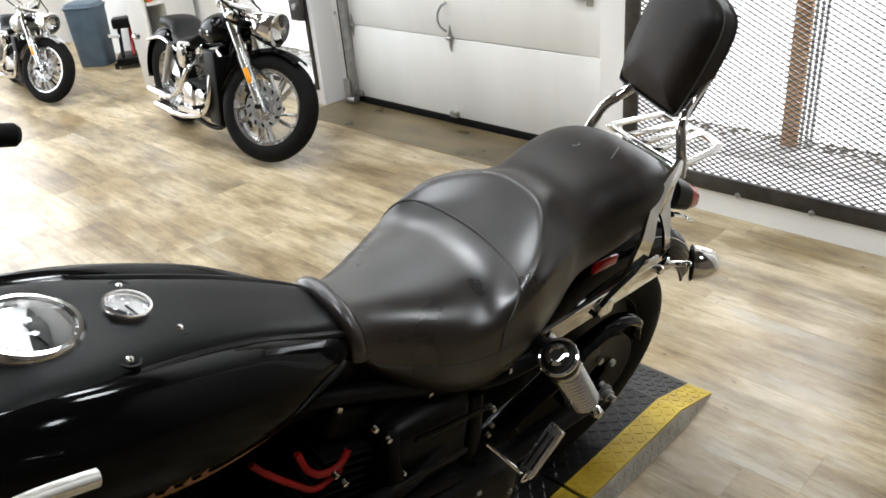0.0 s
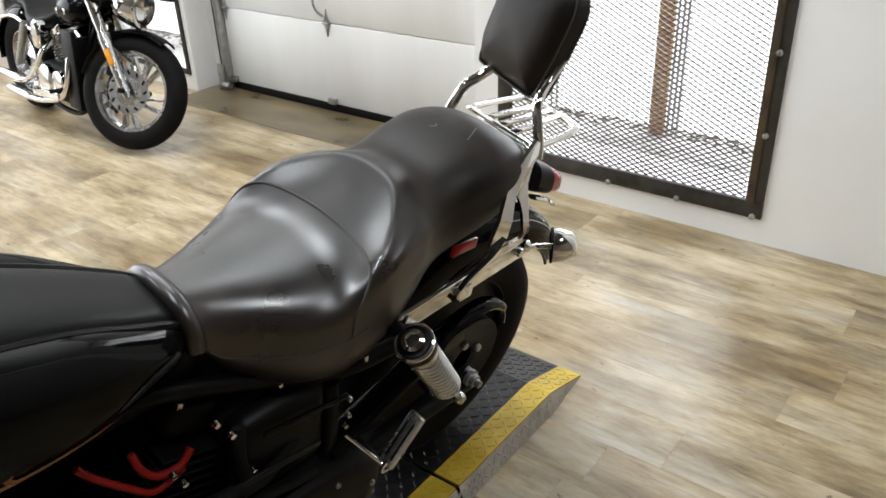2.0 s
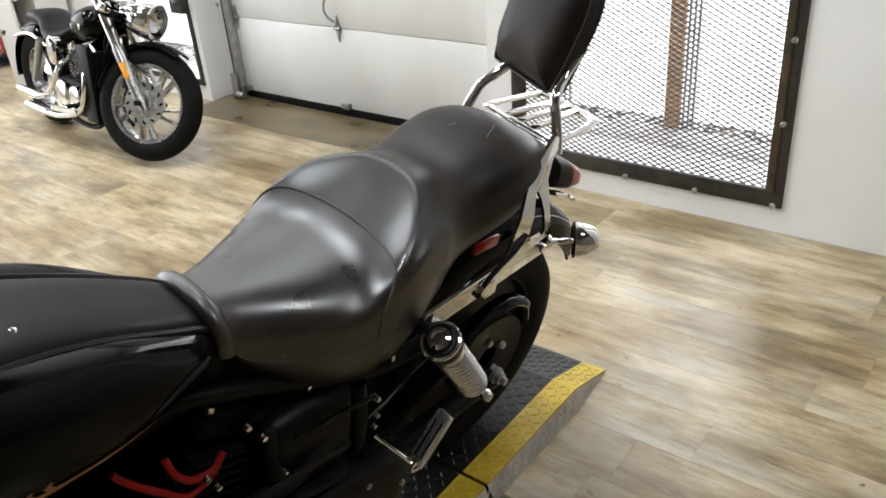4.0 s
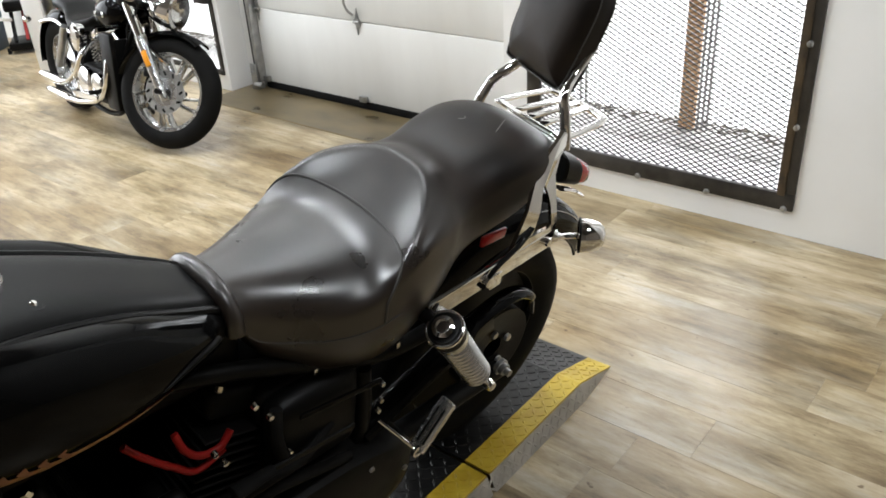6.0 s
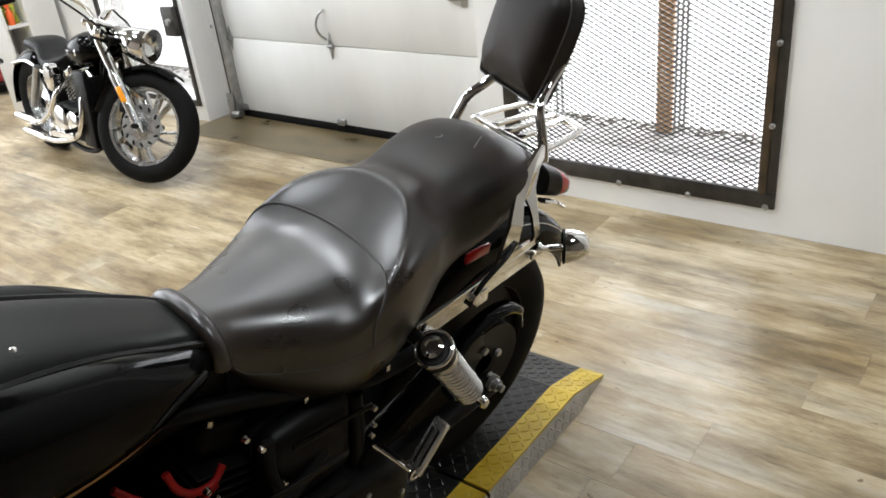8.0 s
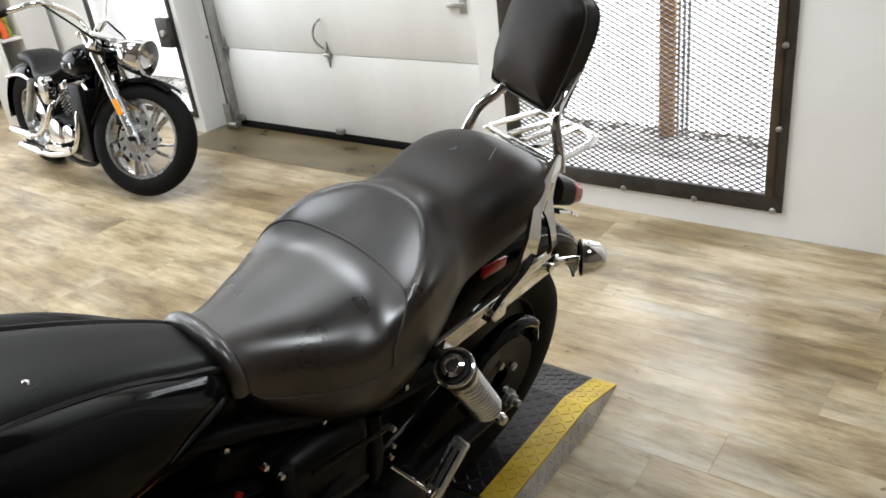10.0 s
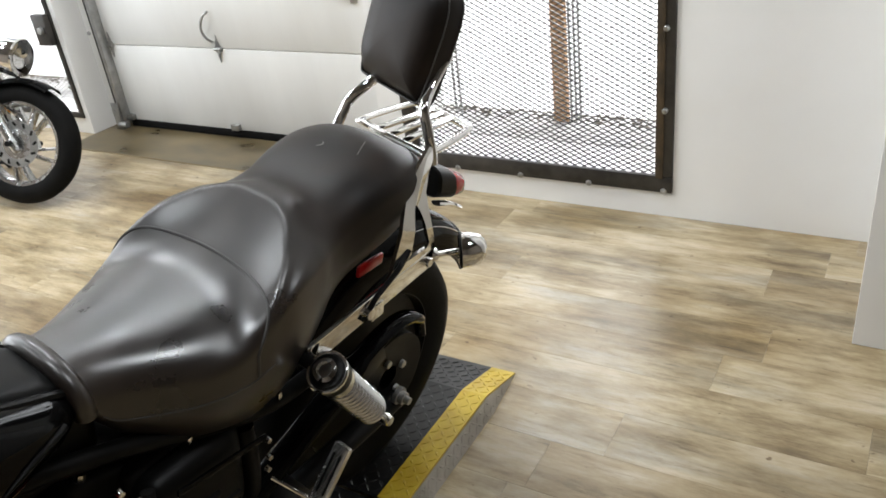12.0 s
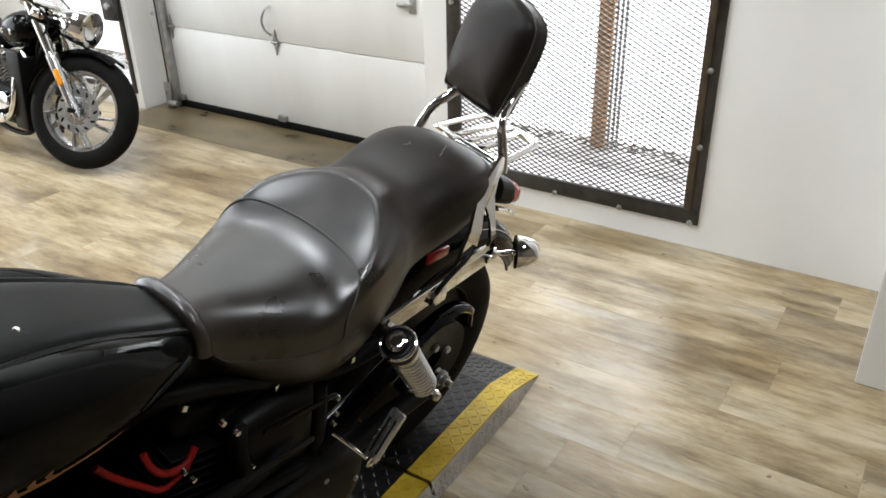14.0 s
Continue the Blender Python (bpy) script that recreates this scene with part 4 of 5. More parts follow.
def rear_end():
    whl = part("rear_wheel", lathe([(0.06, -0.05), (0.10, -0.03), (0.205, -0.035), (0.212, -0.06), (0.222, -0.06), (0.222, 0.06), (0.212, 0.06), (0.205, 0.035), (0.10, 0.03), (0.06, 0.05)], pose(-0.042, -0.03, 0.32, 90, 0, 0), 48), SATIN, bike, "black rear wheel")
    prof = [(0.214, -0.060), (0.235, -0.074), (0.268, -0.079), (0.295, -0.070), (0.312, -0.045), (0.320, 0.0), (0.312, 0.045), (0.295, 0.070), (0.268, 0.079), (0.235, 0.074), (0.214, 0.060)]
    part("tyre", lathe(prof, pose(-0.042, -0.03, 0.32, 90, 0, 0), 64), RUBBER, whl, "black rubber tyre")
    # fender: an arc over the tyre
    secs = []
    for i in range(40):
        a = radians(42 + (150 - 42) * i / 39)
        row = []
        for k in range(19):
            v = -1 + 2 * k / 18
            w = 0.098 * (1 if i < 32 else 1 - 0.10 * ((i - 32) / 7))
            r = 0.400 - 0.075 * abs(v) ** 3.2
            row.append((r * math.cos(a) - 0.03, w * math.sin(v * math.pi / 2) - 0.01, 0.345 + r * math.sin(a)))
        secs.append(row)
    b = loft(secs, closed=False, caps=False)
    fd = part("rear_fender", b, PAINT, bike, "gloss black rear fender")
    part("fender_lip", tube([Vector(s[-1]) for s in secs], 0.004, 8), PAINT, fd)
    part("fender_lip", tube([Vector(s[0]) for s in secs], 0.004, 8), PAINT, fd)
    part("pinstripe", tube([Vector(s[15]) * 1.0 + Vector((0, 0.0015, 0)) for s in secs[20:]], 0.0014, 6), ALLOY, fd, "thin silver pinstripe")
    # tail lamp
    secs = []
    for i in range(12):
        t = i / 11
        x, h, w = -0.240 - 0.118 * t, 0.040 - 0.012 * t ** 2, 0.052 - 0.014 * t ** 3
        zc = 0.760 - 0.060 * t
        secs.append([(x, w * math.copysign(abs(math.cos(a)) ** 0.6, math.cos(a)), zc + h * math.copysign(abs(math.sin(a)) ** 0.7, math.sin(a))) for a in (2 * math.pi * k / 28 for k in range(28))])
    tl = part("tail_lamp", loft(secs), RED_LENS, bike, "red tail lamp with a dark top")
    hs = []
    for k in (-0.05, 0.0, 0.5, 0.52):
        h, w, zc = 0.0415 - 0.012 * k * k, 0.0535, 0.760 - 0.060 * k
        q = 1.0 if -0.01 < k < 0.51 else 0.9
        hs.append([(-0.240 - 0.118 * k, q * w * math.copysign(abs(math.cos(a)) ** 0.6, math.cos(a)), zc + q * h * math.copysign(abs(math.sin(a)) ** 0.7, math.sin(a))) for a in (2 * math.pi * j / 28 for j in range(28))])
    part("lamp_housing", loft(hs), SATIN, tl, "black lamp housing")
    part("lamp_stripe", slab((-0.2475, 0.022, 0.796), (-0.2475, -0.03, 0.796), 0.006, 0.004, bevel=0.001, side=(0, 0, 1)), RED_LENS, tl)
    part("lamp_base", tube(spline([(-0.225, 0.05, 0.722), (-0.285, 0.045, 0.69), (-0.335, 0.04, 0.655)], 4), 0.012, 8, flat=0.5), CHROME, tl)
    part("reflector", slab((0.112, 0.112, 0.760), (0.036, 0.108, 0.750), 0.024, 0.008, bevel=0.003), RED_LENS, bike, "red side reflector")
    # swing arm, belt guard, pulley, axle
    for sd in (-1, 1):
        part("swing_arm", tube(spline([(-0.03, sd * 0.115, 0.322), (0.15, sd * 0.12, 0.335), (0.36, sd * 0.125, 0.35), (0.50, sd * 0.12, 0.36)], 5), 0.026, 12, flat=0.8), SATIN, bike, "black swing arm")
    g = part("belt_guard", tube(spline([(0.42, 0.132, 0.45), (0.27, 0.132, 0.505), (0.12, 0.130, 0.562), (0.0, 0.126, 0.572), (-0.075, 0.122, 0.532), (-0.098, 0.120, 0.47)], 6), [0.028] * 12 + [0.022] * 13 + [0.014] * 6, 14, flat=0.62), PAINT, bike, "gloss black belt guard")
    part("guard_skirt", slab((0.32, 0.118, 0.44), (0.03, 0.116, 0.515), 0.07, 0.006, bevel=0.002), SATIN, g)
    part("pulley", lathe([(0.03, -0.012), (0.05, -0.016), (0.095, -0.014), (0.108, -0.018), (0.112, -0.018), (0.112, 0.018), (0.108, 0.018), (0.095, 0.012), (0.05, 0.014), (0.03, 0.02)], pose(-0.012, 0.088, 0.385, 90, 0, 0), 44), SATIN, bike, "toothed belt pulley")
    for k in range(5):
        a = 2 * math.pi * k / 5 + 0.3
        part("pulley_bolt", lathe([(0, 0.010), (0.009, 0.008), (0.010, 0)], axis((0.055 * math.cos(a), 0.105, 0.385 + 0.055 * math.sin(a)), (0.055 * math.cos(a), 1, 0.385 + 0.055 * math.sin(a))), 8), STEEL, bike)
    b = lathe([(0, 0.036), (0.009, 0.035), (0.009, 0.022), (0.015, 0.022), (0.015, 0.010), (0.021, 0.010), (0.021, 0.0)], axis((-0.012, 0.128, 0.35), (-0.012, 1, 0.35)), 14)
    part("axle_nut", b, STEEL, bike, "steel axle nut and washer")
    # shocks
    for sd in (1, -1):
        a, c = Vector((0.302, sd * 0.212, 0.712)), Vector((0.152, sd * 0.196, 0.478))
        if sd < 0:
            a, c = Vector((0.318, -0.17, 0.690)), Vector((0.158, -0.16, 0.458))
        d = (c - a).normalized()
        m = axis(a - d * 0.01, c) @ Matrix.Diagonal((0.84, 0.84, 1, 1))
        L = (c - a).length
        prof = [(0, -0.003), (0.034, -0.003), (0.040, 0.002), (0.041, 0.03), (0.038, 0.034)]
        sh = part("shock_absorber", lathe([(0.0375, 0.028), (0.0375, 0.055)] + [(0.027 + 0.011 * (0.5 + 0.5 * math.cos(2 * math.pi * k / 8)), 0.055 + (L - 0.085) * k / 88) for k in range(89)] + [(0.034, L - 0.025), (0.02, L - 0.01), (0, L - 0.008)], m, 32), SPRING, bike, "bright ribbed shock absorber")
        part("shock_cap", lathe(prof, m, 32), SATIN, sh, "black cap with a chrome rim")
        part("cap_rim", tube([m @ Vector((0.0395 * math.cos(q), 0.0395 * math.sin(q), 0.004)) for q in (2 * math.pi * k / 32 for k in range(32))], 0.0042, 8, True), CHROME, sh)
        o = Vector((-0.75, 0.1, 0.6)).normalized()
        eye = a - d * 0.014
        part("cap_bolt", lathe([(0.021, 0.0), (0.021, 0.006), (0.014, 0.009), (0.012, 0.003), (0, 0.003)], axis(eye, eye - d), 20), CHROME, sh)
        part("lower_bolt", lathe([(0, 0.02), (0.010, 0.018), (0.013, 0.008), (0.013, 0)], axis(c + Vector((0, sd * 0.02, 0)), c + Vector((0, sd, 0))), 12), CHROME, sh)
        part("shock_mount", tube([a + Vector((0, -sd * 0.08, 0.0)), a + Vector((0, -sd * 0.005, 0.0))], 0.014, 10), SATIN, sh)
    # passenger pegs, folded up
    for sd in (1, -1):
        pk = part("passenger_peg", slab((0.354, sd * 0.226, 0.436), (0.282, sd * 0.230, 0.530), 0.016, 0.036, bevel=0.006), SPRING, bike, "chrome folding passenger peg")
        for off in (-0.0075, 0.0075):
            part("peg_slot", slab((0.349, sd * (0.2275 + off), 0.456), (0.3, sd * (0.2295 + off), 0.520), 0.0025, 0.0045, bevel=0.001), RUBBER, pk, "black rubber insert")
        part("peg_ring", tube([(0.354 + 0.011 * math.cos(q), sd * 0.230, 0.436 + 0.011 * math.sin(q)) for q in (2 * math.pi * k / 14 for k in range(14))], 0.004, 6, True), CHROME, pk)
        part("peg_mount", tube(spline([(0.357, sd * 0.224, 0.438), (0.372, sd * 0.19, 0.458), (0.388, sd * 0.15, 0.478)], 4), 0.0038, 8), CHROME, pk)


rear_end()


def engine():
    e = part("engine_case", box((0.46, -0.14, 0.14), (1.16, 0.11, 0.47), 0.05, 4), BLOCK, bike, "black engine case")
    part("primary_cover", loft([[(0.66 + 0.36 * math.copysign(abs(math.cos(a)) ** 0.75, math.cos(a)) * k, y, 0.33 + 0.125 * math.copysign(abs(math.sin(a)) ** 0.75, math.sin(a)) * k) for a in (2 * math.pi * j / 40 for j in range(40))] for y, k in ((0.10, 1.0), (0.165, 1.0), (0.182, 0.94), (0.188, 0.84))]), SATIN, e, "black primary cover")
    for k in range(8):
        a = 2 * math.pi * k / 8
        part("cover_screw", lathe([(0, 0.006), (0.006, 0.005), (0.007, 0)], axis((0.66 + 0.32 * math.cos(a), 0.186, 0.33 + 0.105 * math.sin(a)), (0.66 + 0.32 * math.cos(a), 1, 0.33 + 0.105 * math.sin(a))), 8), STEEL, e)
    for x, tilt in ((0.70, 20), (0.93, -22)):
        m = pose(x, 0.01, 0.42, 0, -tilt, 0)
        cyl = part("cylinder", lathe([(0.055, 0), (0.055, 0.2)], m, 24), BLOCK, bike, "finned black cylinder")
        for k in range(9):
            fin = box((-0.085, -0.085, 0.012 + 0.0205 * k), (0.085, 0.085, 0.018 + 0.0205 * k), 0.002, 1)
            fin.transform(m)
            part("fin", fin, BLOCK, cyl)
        rb = box((-0.08, -0.065, 0.2), (0.08, 0.065, 0.262), 0.018, 3)
        rb.transform(m)
        part("rocker_cover", rb, SATIN, cyl)
        for sx in (-0.06, 0.06):
            for sy in (-0.05, 0.05):
                part("bolt", lathe([(0, 0.272), (0.009, 0.270), (0.010, 0.258)], m @ pose(sx, sy, 0), 8), CHROME, cyl)
    part("air_cleaner", box((0.58, -0.24, 0.34), (1.12, -0.09, 0.76), 0.05, 4), SATIN, bike, "black air cleaner")
    part("coil_cover", box((1.0, -0.09, 0.44), (1.20, 0.10, 0.80), 0.03, 3), BLOCK, bike)
    part("exhaust_pipe", tube(spline([(0.98, -0.12, 0.56), (1.10, -0.18, 0.46), (1.02, -0.22, 0.26), (0.6, -0.23, 0.20), (-0.30, -0.24, 0.24)], 6), 0.032, 12), SATIN, bike)
    part("frame_backbone", box((0.62, -0.07, 0.70), (1.22, 0.07, 0.85), 0.03, 3), SATIN, bike, "black frame backbone under the tank")
    part("horn_cover", box((0.78, 0.115, 0.50), (0.87, 0.15, 0.60), 0.015, 3), SATIN, bike)
    for pts, r in (([(0.675, 0.10, 0.628), (0.70, 0.108, 0.612), (0.735, 0.108, 0.618), (0.758, 0.104, 0.645), (0.765, 0.09, 0.675)], 0.0065),
                   ([(0.690, 0.10, 0.592), (0.745, 0.108, 0.588), (0.785, 0.108, 0.632), (0.825, 0.104, 0.685), (0.845, 0.095, 0.715)], 0.006)):
        part("spark_lead", tube(spline(pts, 6), r, 10), WIRE_RED, bike, "bright red spark plug lead")
    for p in ((0.735, 0.15, 0.665), (0.72, 0.152, 0.635), (0.64, 0.16, 0.69), (0.66, 0.15, 0.72), (0.60, 0.155, 0.565), (0.40, 0.16, 0.60), (0.405, 0.165, 0.565), (0.41, 0.165, 0.54)):
        part("bolt", lathe([(0, 0.009), (0.005, 0.008), (0.0065, 0)], axis(p, (p[0], 1, p[2])), 10), CHROME, bike)
    # frame, oil tank and side covers under the seat
    for sd in (-1, 1):
        part("frame_tube", tube(spline([(1.22, sd * 0.03, 0.90), (0.95, sd * 0.05, 0.82), (0.66, sd * 0.085, 0.74), (0.40, sd * 0.125, 0.64), (0.25, sd * 0.135, 0.63)], 5), 0.016, 10), SATIN, bike)
        part("frame_tube", tube(spline([(0.42, sd * 0.13, 0.63), (0.42, sd * 0.135, 0.48), (0.46, sd * 0.12, 0.30), (0.60, sd * 0.11, 0.15), (1.05, sd * 0.11, 0.15), (1.20, sd * 0.06, 0.45), (1.25, sd * 0.03, 0.86)], 6), 0.016, 10), SATIN, bike)
        part("side_cover", box((0.43, sd * 0.10 - 0.02, 0.46), (0.62, sd * 0.135 + 0.012, 0.655), 0.03, 3), SATIN, bike, "black side cover under the seat")
        part("cover_strap", slab((0.40, sd * 0.158, 0.605), (0.58, sd * 0.160, 0.640), 0.012, 0.006), PAINT, bike)
    part("battery_box", box((0.44, -0.10, 0.42), (0.62, 0.10, 0.66), 0.02, 3), BLOCK, bike)
    for pts in ([(0.69, 0.16, 0.50), (0.64, 0.175, 0.52), (0.56, 0.17, 0.49), (0.47, 0.16, 0.45)], [(0.72, 0.165, 0.54), (0.66, 0.175, 0.555), (0.58, 0.165, 0.54), (0.5, 0.14, 0.55)], [(0.62, 0.15, 0.68), (0.63, 0.165, 0.63), (0.62, 0.165, 0.58), (0.60, 0.14, 0.52)]):
        part("hose", tube(spline(pts, 6), 0.011, 10), RUBBER, bike, "black rubber hose")
    part("shift_rod", slab((0.494, 0.198, 0.590), (0.665, 0.198, 0.612), 0.012, 0.006, bevel=0.002), SATIN, bike, "black steel linkage bar")
    part("rod_end", tube([(0.660, 0.198, 0.611), (0.735, 0.20, 0.616)], [0.011, 0.016], 12, flat=0.6), RUBBER, bike, "grey rubber boot")
    part("side_stand", tube(spline([(0.80, 0.14, 0.14), (0.72, 0.22, 0.07), (0.62, 0.27, 0.047)], 4), 0.014, 10), SATIN, bike)
    # front end, mostly out of sight
    fw = part("front_wheel", lathe([(0.05, -0.03), (0.2, -0.02), (0.235, -0.04), (0.242, -0.04), (0.242, 0.04), (0.235, 0.04), (0.2, 0.02), (0.05, 0.03)], pose(1.62, 0, 0.325, 90, 0, 0), 40), ALLOY, bike)
    part("tyre", lathe([(0.236, -0.04), (0.26, -0.052), (0.30, -0.045), (0.325, 0), (0.30, 0.045), (0.26, 0.052), (0.236, 0.04)], pose(1.62, 0, 0.325, 90, 0, 0), 48), RUBBER, fw)
    for sd in (-1, 1):
        part("fork_leg", tube([(1.62, sd * 0.09, 0.325), (1.45, sd * 0.09, 0.66), (1.26, sd * 0.09, 1.03)], [0.028, 0.026, 0.022], 14), CHROME, bike)
        part("handlebar", tube(spline([(1.25, sd * 0.02, 1.06), (1.27, sd * 0.10, 1.10), (1.23 + 0.06 * (sd > 0), sd * 0.25, 1.16), (1.12 + 0.24 * (sd > 0), sd * 0.34, 1.135), (1.02 + 0.28 * (sd > 0), sd * 0.355, 1.11)], 6), 0.0125, 12), CHROME, bike, "chrome handlebar")
        g = 0.942 + 0.28 * (sd > 0)
        part("grip", tube([(g + 0.118, sd * 0.352, 1.122), (g + 0.058, sd * 0.354, 1.108), (g + 0.006, sd * 0.354, 1.095), (g, sd * 0.354, 1.093)], [0.0165, 0.0175, 0.0175, 0.012], 16), RUBBER, bike, "black rubber grip")
    part("clutch_lever", tube(spline([(1.16, 0.268, 1.068), (1.125, 0.255, 1.052), (1.07, 0.245, 1.028)], 4), 0.011, 10), CHROME, bike)
    part("headlamp", lathe([(0.03, -0.1), (0.08, -0.06), (0.098, 0.0), (0.1, 0.03), (0, 0.045)], axis((1.36, 0, 0.90), (2.0, 0, 0.88)), 32), CHROME, bike)
    part("front_fender", loft([[((0.345 - 0.03 * abs(v) ** 3) * math.cos(a) + 1.62, 0.06 * v, 0.325 + (0.345 - 0.03 * abs(v) ** 3) * math.sin(a)) for v in (-1, -0.7, -0.3, 0, 0.3, 0.7, 1)] for a in (radians(20 + 6 * i) for i in range(24))], closed=False, caps=False), PAINT, bike)


engine()


# ---- parked cruisers ----
def cruiser(m, steer, paint, fender_paint, label, tilt_lamp=True):
    """A parked cruiser with its bars turned. Local axes: x ahead, y left, z up, from under the rear axle."""
    L, R = 1.52, 0.313
    top = thing("motorcycle", m, label, "motorcycle", "parked motorcycles")
    ax = Vector((-math.sin(radians(31)), 0, math.cos(radians(31))))
    A = Vector((L, 0, R))
    turn = Matrix.Translation(A) @ Matrix.Rotation(radians(steer), 4, ax) @ Matrix.Translation(-A)

    def fr(name, b, material, parent=top, lab="", smooth=True):
        b.transform(turn)
        return part(name, b, material, parent, lab, smooth)
    wheel_m = pose(L, 0, R, 90, 0, 0) @ Matrix.Diagonal((0.92, 0.92, 0.96, 1))
    w = fr("front_wheel", lathe([(0.222, -0.044), (0.236, -0.046), (0.240, -0.042), (0.228, -0.028), (0.224, 0.0), (0.228, 0.028), (0.240, 0.042), (0.236, 0.046), (0.222, 0.044), (0.212, 0.03), (0.210, 0.0), (0.212, -0.03)], wheel_m, 56, close=True), ALLOY, lab="polished cast alloy wheel")
    fr("tyre", lathe([(0.236, -0.045), (0.252, -0.054), (0.285, -0.057), (0.315, -0.046), (0.334, -0.02), (0.34, 0), (0.334, 0.02), (0.315, 0.046), (0.285, 0.057), (0.252, 0.054), (0.236, 0.045)], wheel_m, 64), RUBBER, w, "black tyre")
    for k in range(10):
        a = 2 * math.pi * k / 10 + (0.12 if k % 2 else -0.12)
        pts = [wheel_m @ Vector((r * math.cos(a + s), r * math.sin(a + s), z)) for r, s, z in ((0.045, -0.3, 0.02), (0.10, -0.14, 0.022), (0.16, -0.02, 0.016), (0.217, 0.05, 0.0))]
        fr("spoke", tube(spline(pts, 4), [0.026 + 0.010 * i / 12 for i in range(13)], 8, flat=0.28), ALLOY, w)
    fr("hub", lathe([(0, -0.06), (0.045, -0.058), (0.05, -0.02), (0.05, 0.02), (0.045, 0.058), (0, 0.06)], wheel_m, 28), ALLOY, w)
    disc = fr("brake_disc", lathe([(0.085, 0.062), (0.130, 0.062), (0.130, 0.067), (0.085, 0.067)], wheel_m, 48, close=True), STEEL, w, "drilled steel brake disc")
    for k in range(12):
        a = 2 * math.pi * k / 12
        fr("slot", slab(wheel_m @ Vector((0.10 * math.cos(a), 0.10 * math.sin(a), 0.068)), wheel_m @ Vector((0.122 * math.cos(a + 0.15), 0.122 * math.sin(a + 0.15), 0.068)), 0.012, 0.003, bevel=0, side=(0, 1, 0)), SATIN, disc)
    fr("disc_carrier", lathe([(0.05, 0.06), (0.09, 0.063), (0.09, 0.066), (0.05, 0.07)], wheel_m, 32), ALLOY, w)
    d = ax
    for sd in (1, -1):
        base = A + Vector((0.0, sd * 0.092, 0.0))
        p = [base + Vector((0.02, 0, -0.03)), base + d * 0.16, base + d * 0.36]
        lg = fr("fork_leg", tube([base - d * 0.045, base, base + d * 0.20, base + d * 0.32], [0.018, 0.027, 0.031, 0.033], 16), ALLOY, lab="polished fork leg")
        fr("fork_tube", tube([base + d * 0.32, base + d * 0.40, base + d * 0.63], [0.026, 0.028, 0.028], 16), CHROME, lg)
        fr("axle_cap", lathe([(0, 0.03), (0.014, 0.028), (0.016, 0.0)], axis(base + Vector((0, sd * 0.02, 0)), base + Vector((0, sd, 0))), 16), SATIN, lg)
    right = A + Vector((0, -0.125, 0)) + d * 0.19
    fr("reflector", slab(right - d * 0.045 + Vector((0.005, 0, 0)), right + d * 0.045 + Vector((0.005, 0, 0)), 0.030, 0.012, bevel=0.004), AMBER, lab="amber side reflector")
    cal = A + Vector((-0.075, -0.10, 0.095))
    fr("brake_caliper", box(cal - Vector((0.05, 0.0, 0.03)), cal + Vector((0.03, 0.03, 0.035)), 0.014, 3), SATIN)
    secs = [[((0.338 - 0.03 * abs(v) ** 3) * math.cos(a) + L, 0.072 * v, R + (0.338 - 0.03 * abs(v) ** 3) * math.sin(a)) for v in (-1, -0.85, -0.6, -0.3, 0, 0.3, 0.6, 0.85, 1)] for a in (radians(58 + 4.5 * i) for i in range(26))]
    ff = fr("front_fender", loft(secs, closed=False, caps=False), fender_paint, lab="glossy front fender")
    fr("fender_stay", tube([A + Vector((0.02, -0.09, 0.15)), A + Vector((-0.18, -0.085, 0.26))], 0.010, 8), CHROME, ff)
    # head lamp, yokes and bars
    y0 = A + d * 0.52
    fr("yoke", box(y0 - Vector((0.05, 0.12, 0.02)), y0 + Vector((0.05, 0.12, 0.03)), 0.02, 3), SATIN)
    fr("yoke", box(y0 + d * 0.10 - Vector((0.05, 0.12, 0.02)), y0 + d * 0.10 + Vector((0.05, 0.12, 0.02)), 0.02, 3), CHROME)
    hl = A + d * 0.50 + Vector((0.16, 0, 0.02))
    hm = axis(hl + Vector((-0.12, 0, 0.02)), hl + Vector((0.2, 0, -0.03)))
    h = fr("headlamp", lathe([(0, 0.0), (0.04, 0.01), (0.07, 0.05), (0.092, 0.12), (0.101, 0.18), (0.102, 0.215), (0.096, 0.222)], hm, 36), CHROME, lab="chrome bullet headlamp")
    fr("lens", lathe([(0.096, 0.218), (0.07, 0.232), (0.0, 0.24)], hm, 32), GLASS, h, "clear lamp glass")
    fr("reflector_bowl", lathe([(0.095, 0.214), (0.06, 0.17), (0.0, 0.15)], hm, 32), CHROME, h)
    for sd in (1, -1):
        hb = [y0 + d * 0.12 + Vector((-0.02, sd * 0.03, 0.02)), y0 + d * 0.16 + Vector((-0.03, sd * 0.12, 0.05)), y0 + d * 0.18 + Vector((-0.10, sd * 0.27, 0.06)), y0 + d * 0.14 + Vector((-0.24, sd * 0.36, 0.03)), y0 + d * 0.12 + Vector((-0.34, sd * 0.38, 0.01))]
        bar = fr("handlebar", tube(spline(hb, 6), 0.014, 12), CHROME, lab="chrome pulled-back handlebar")
        fr("grip", tube([hb[3], hb[4]], 0.019, 12), RUBBER, bar)
        mr = hb[2] + Vector((0.0, 0, 0.05))
        fr("mirror_stalk", tube(spline([hb[2], mr + Vector((0, 0, 0.05)), mr + Vector((0.02, sd * 0.03, 0.12))], 4), 0.007, 8), CHROME, bar)
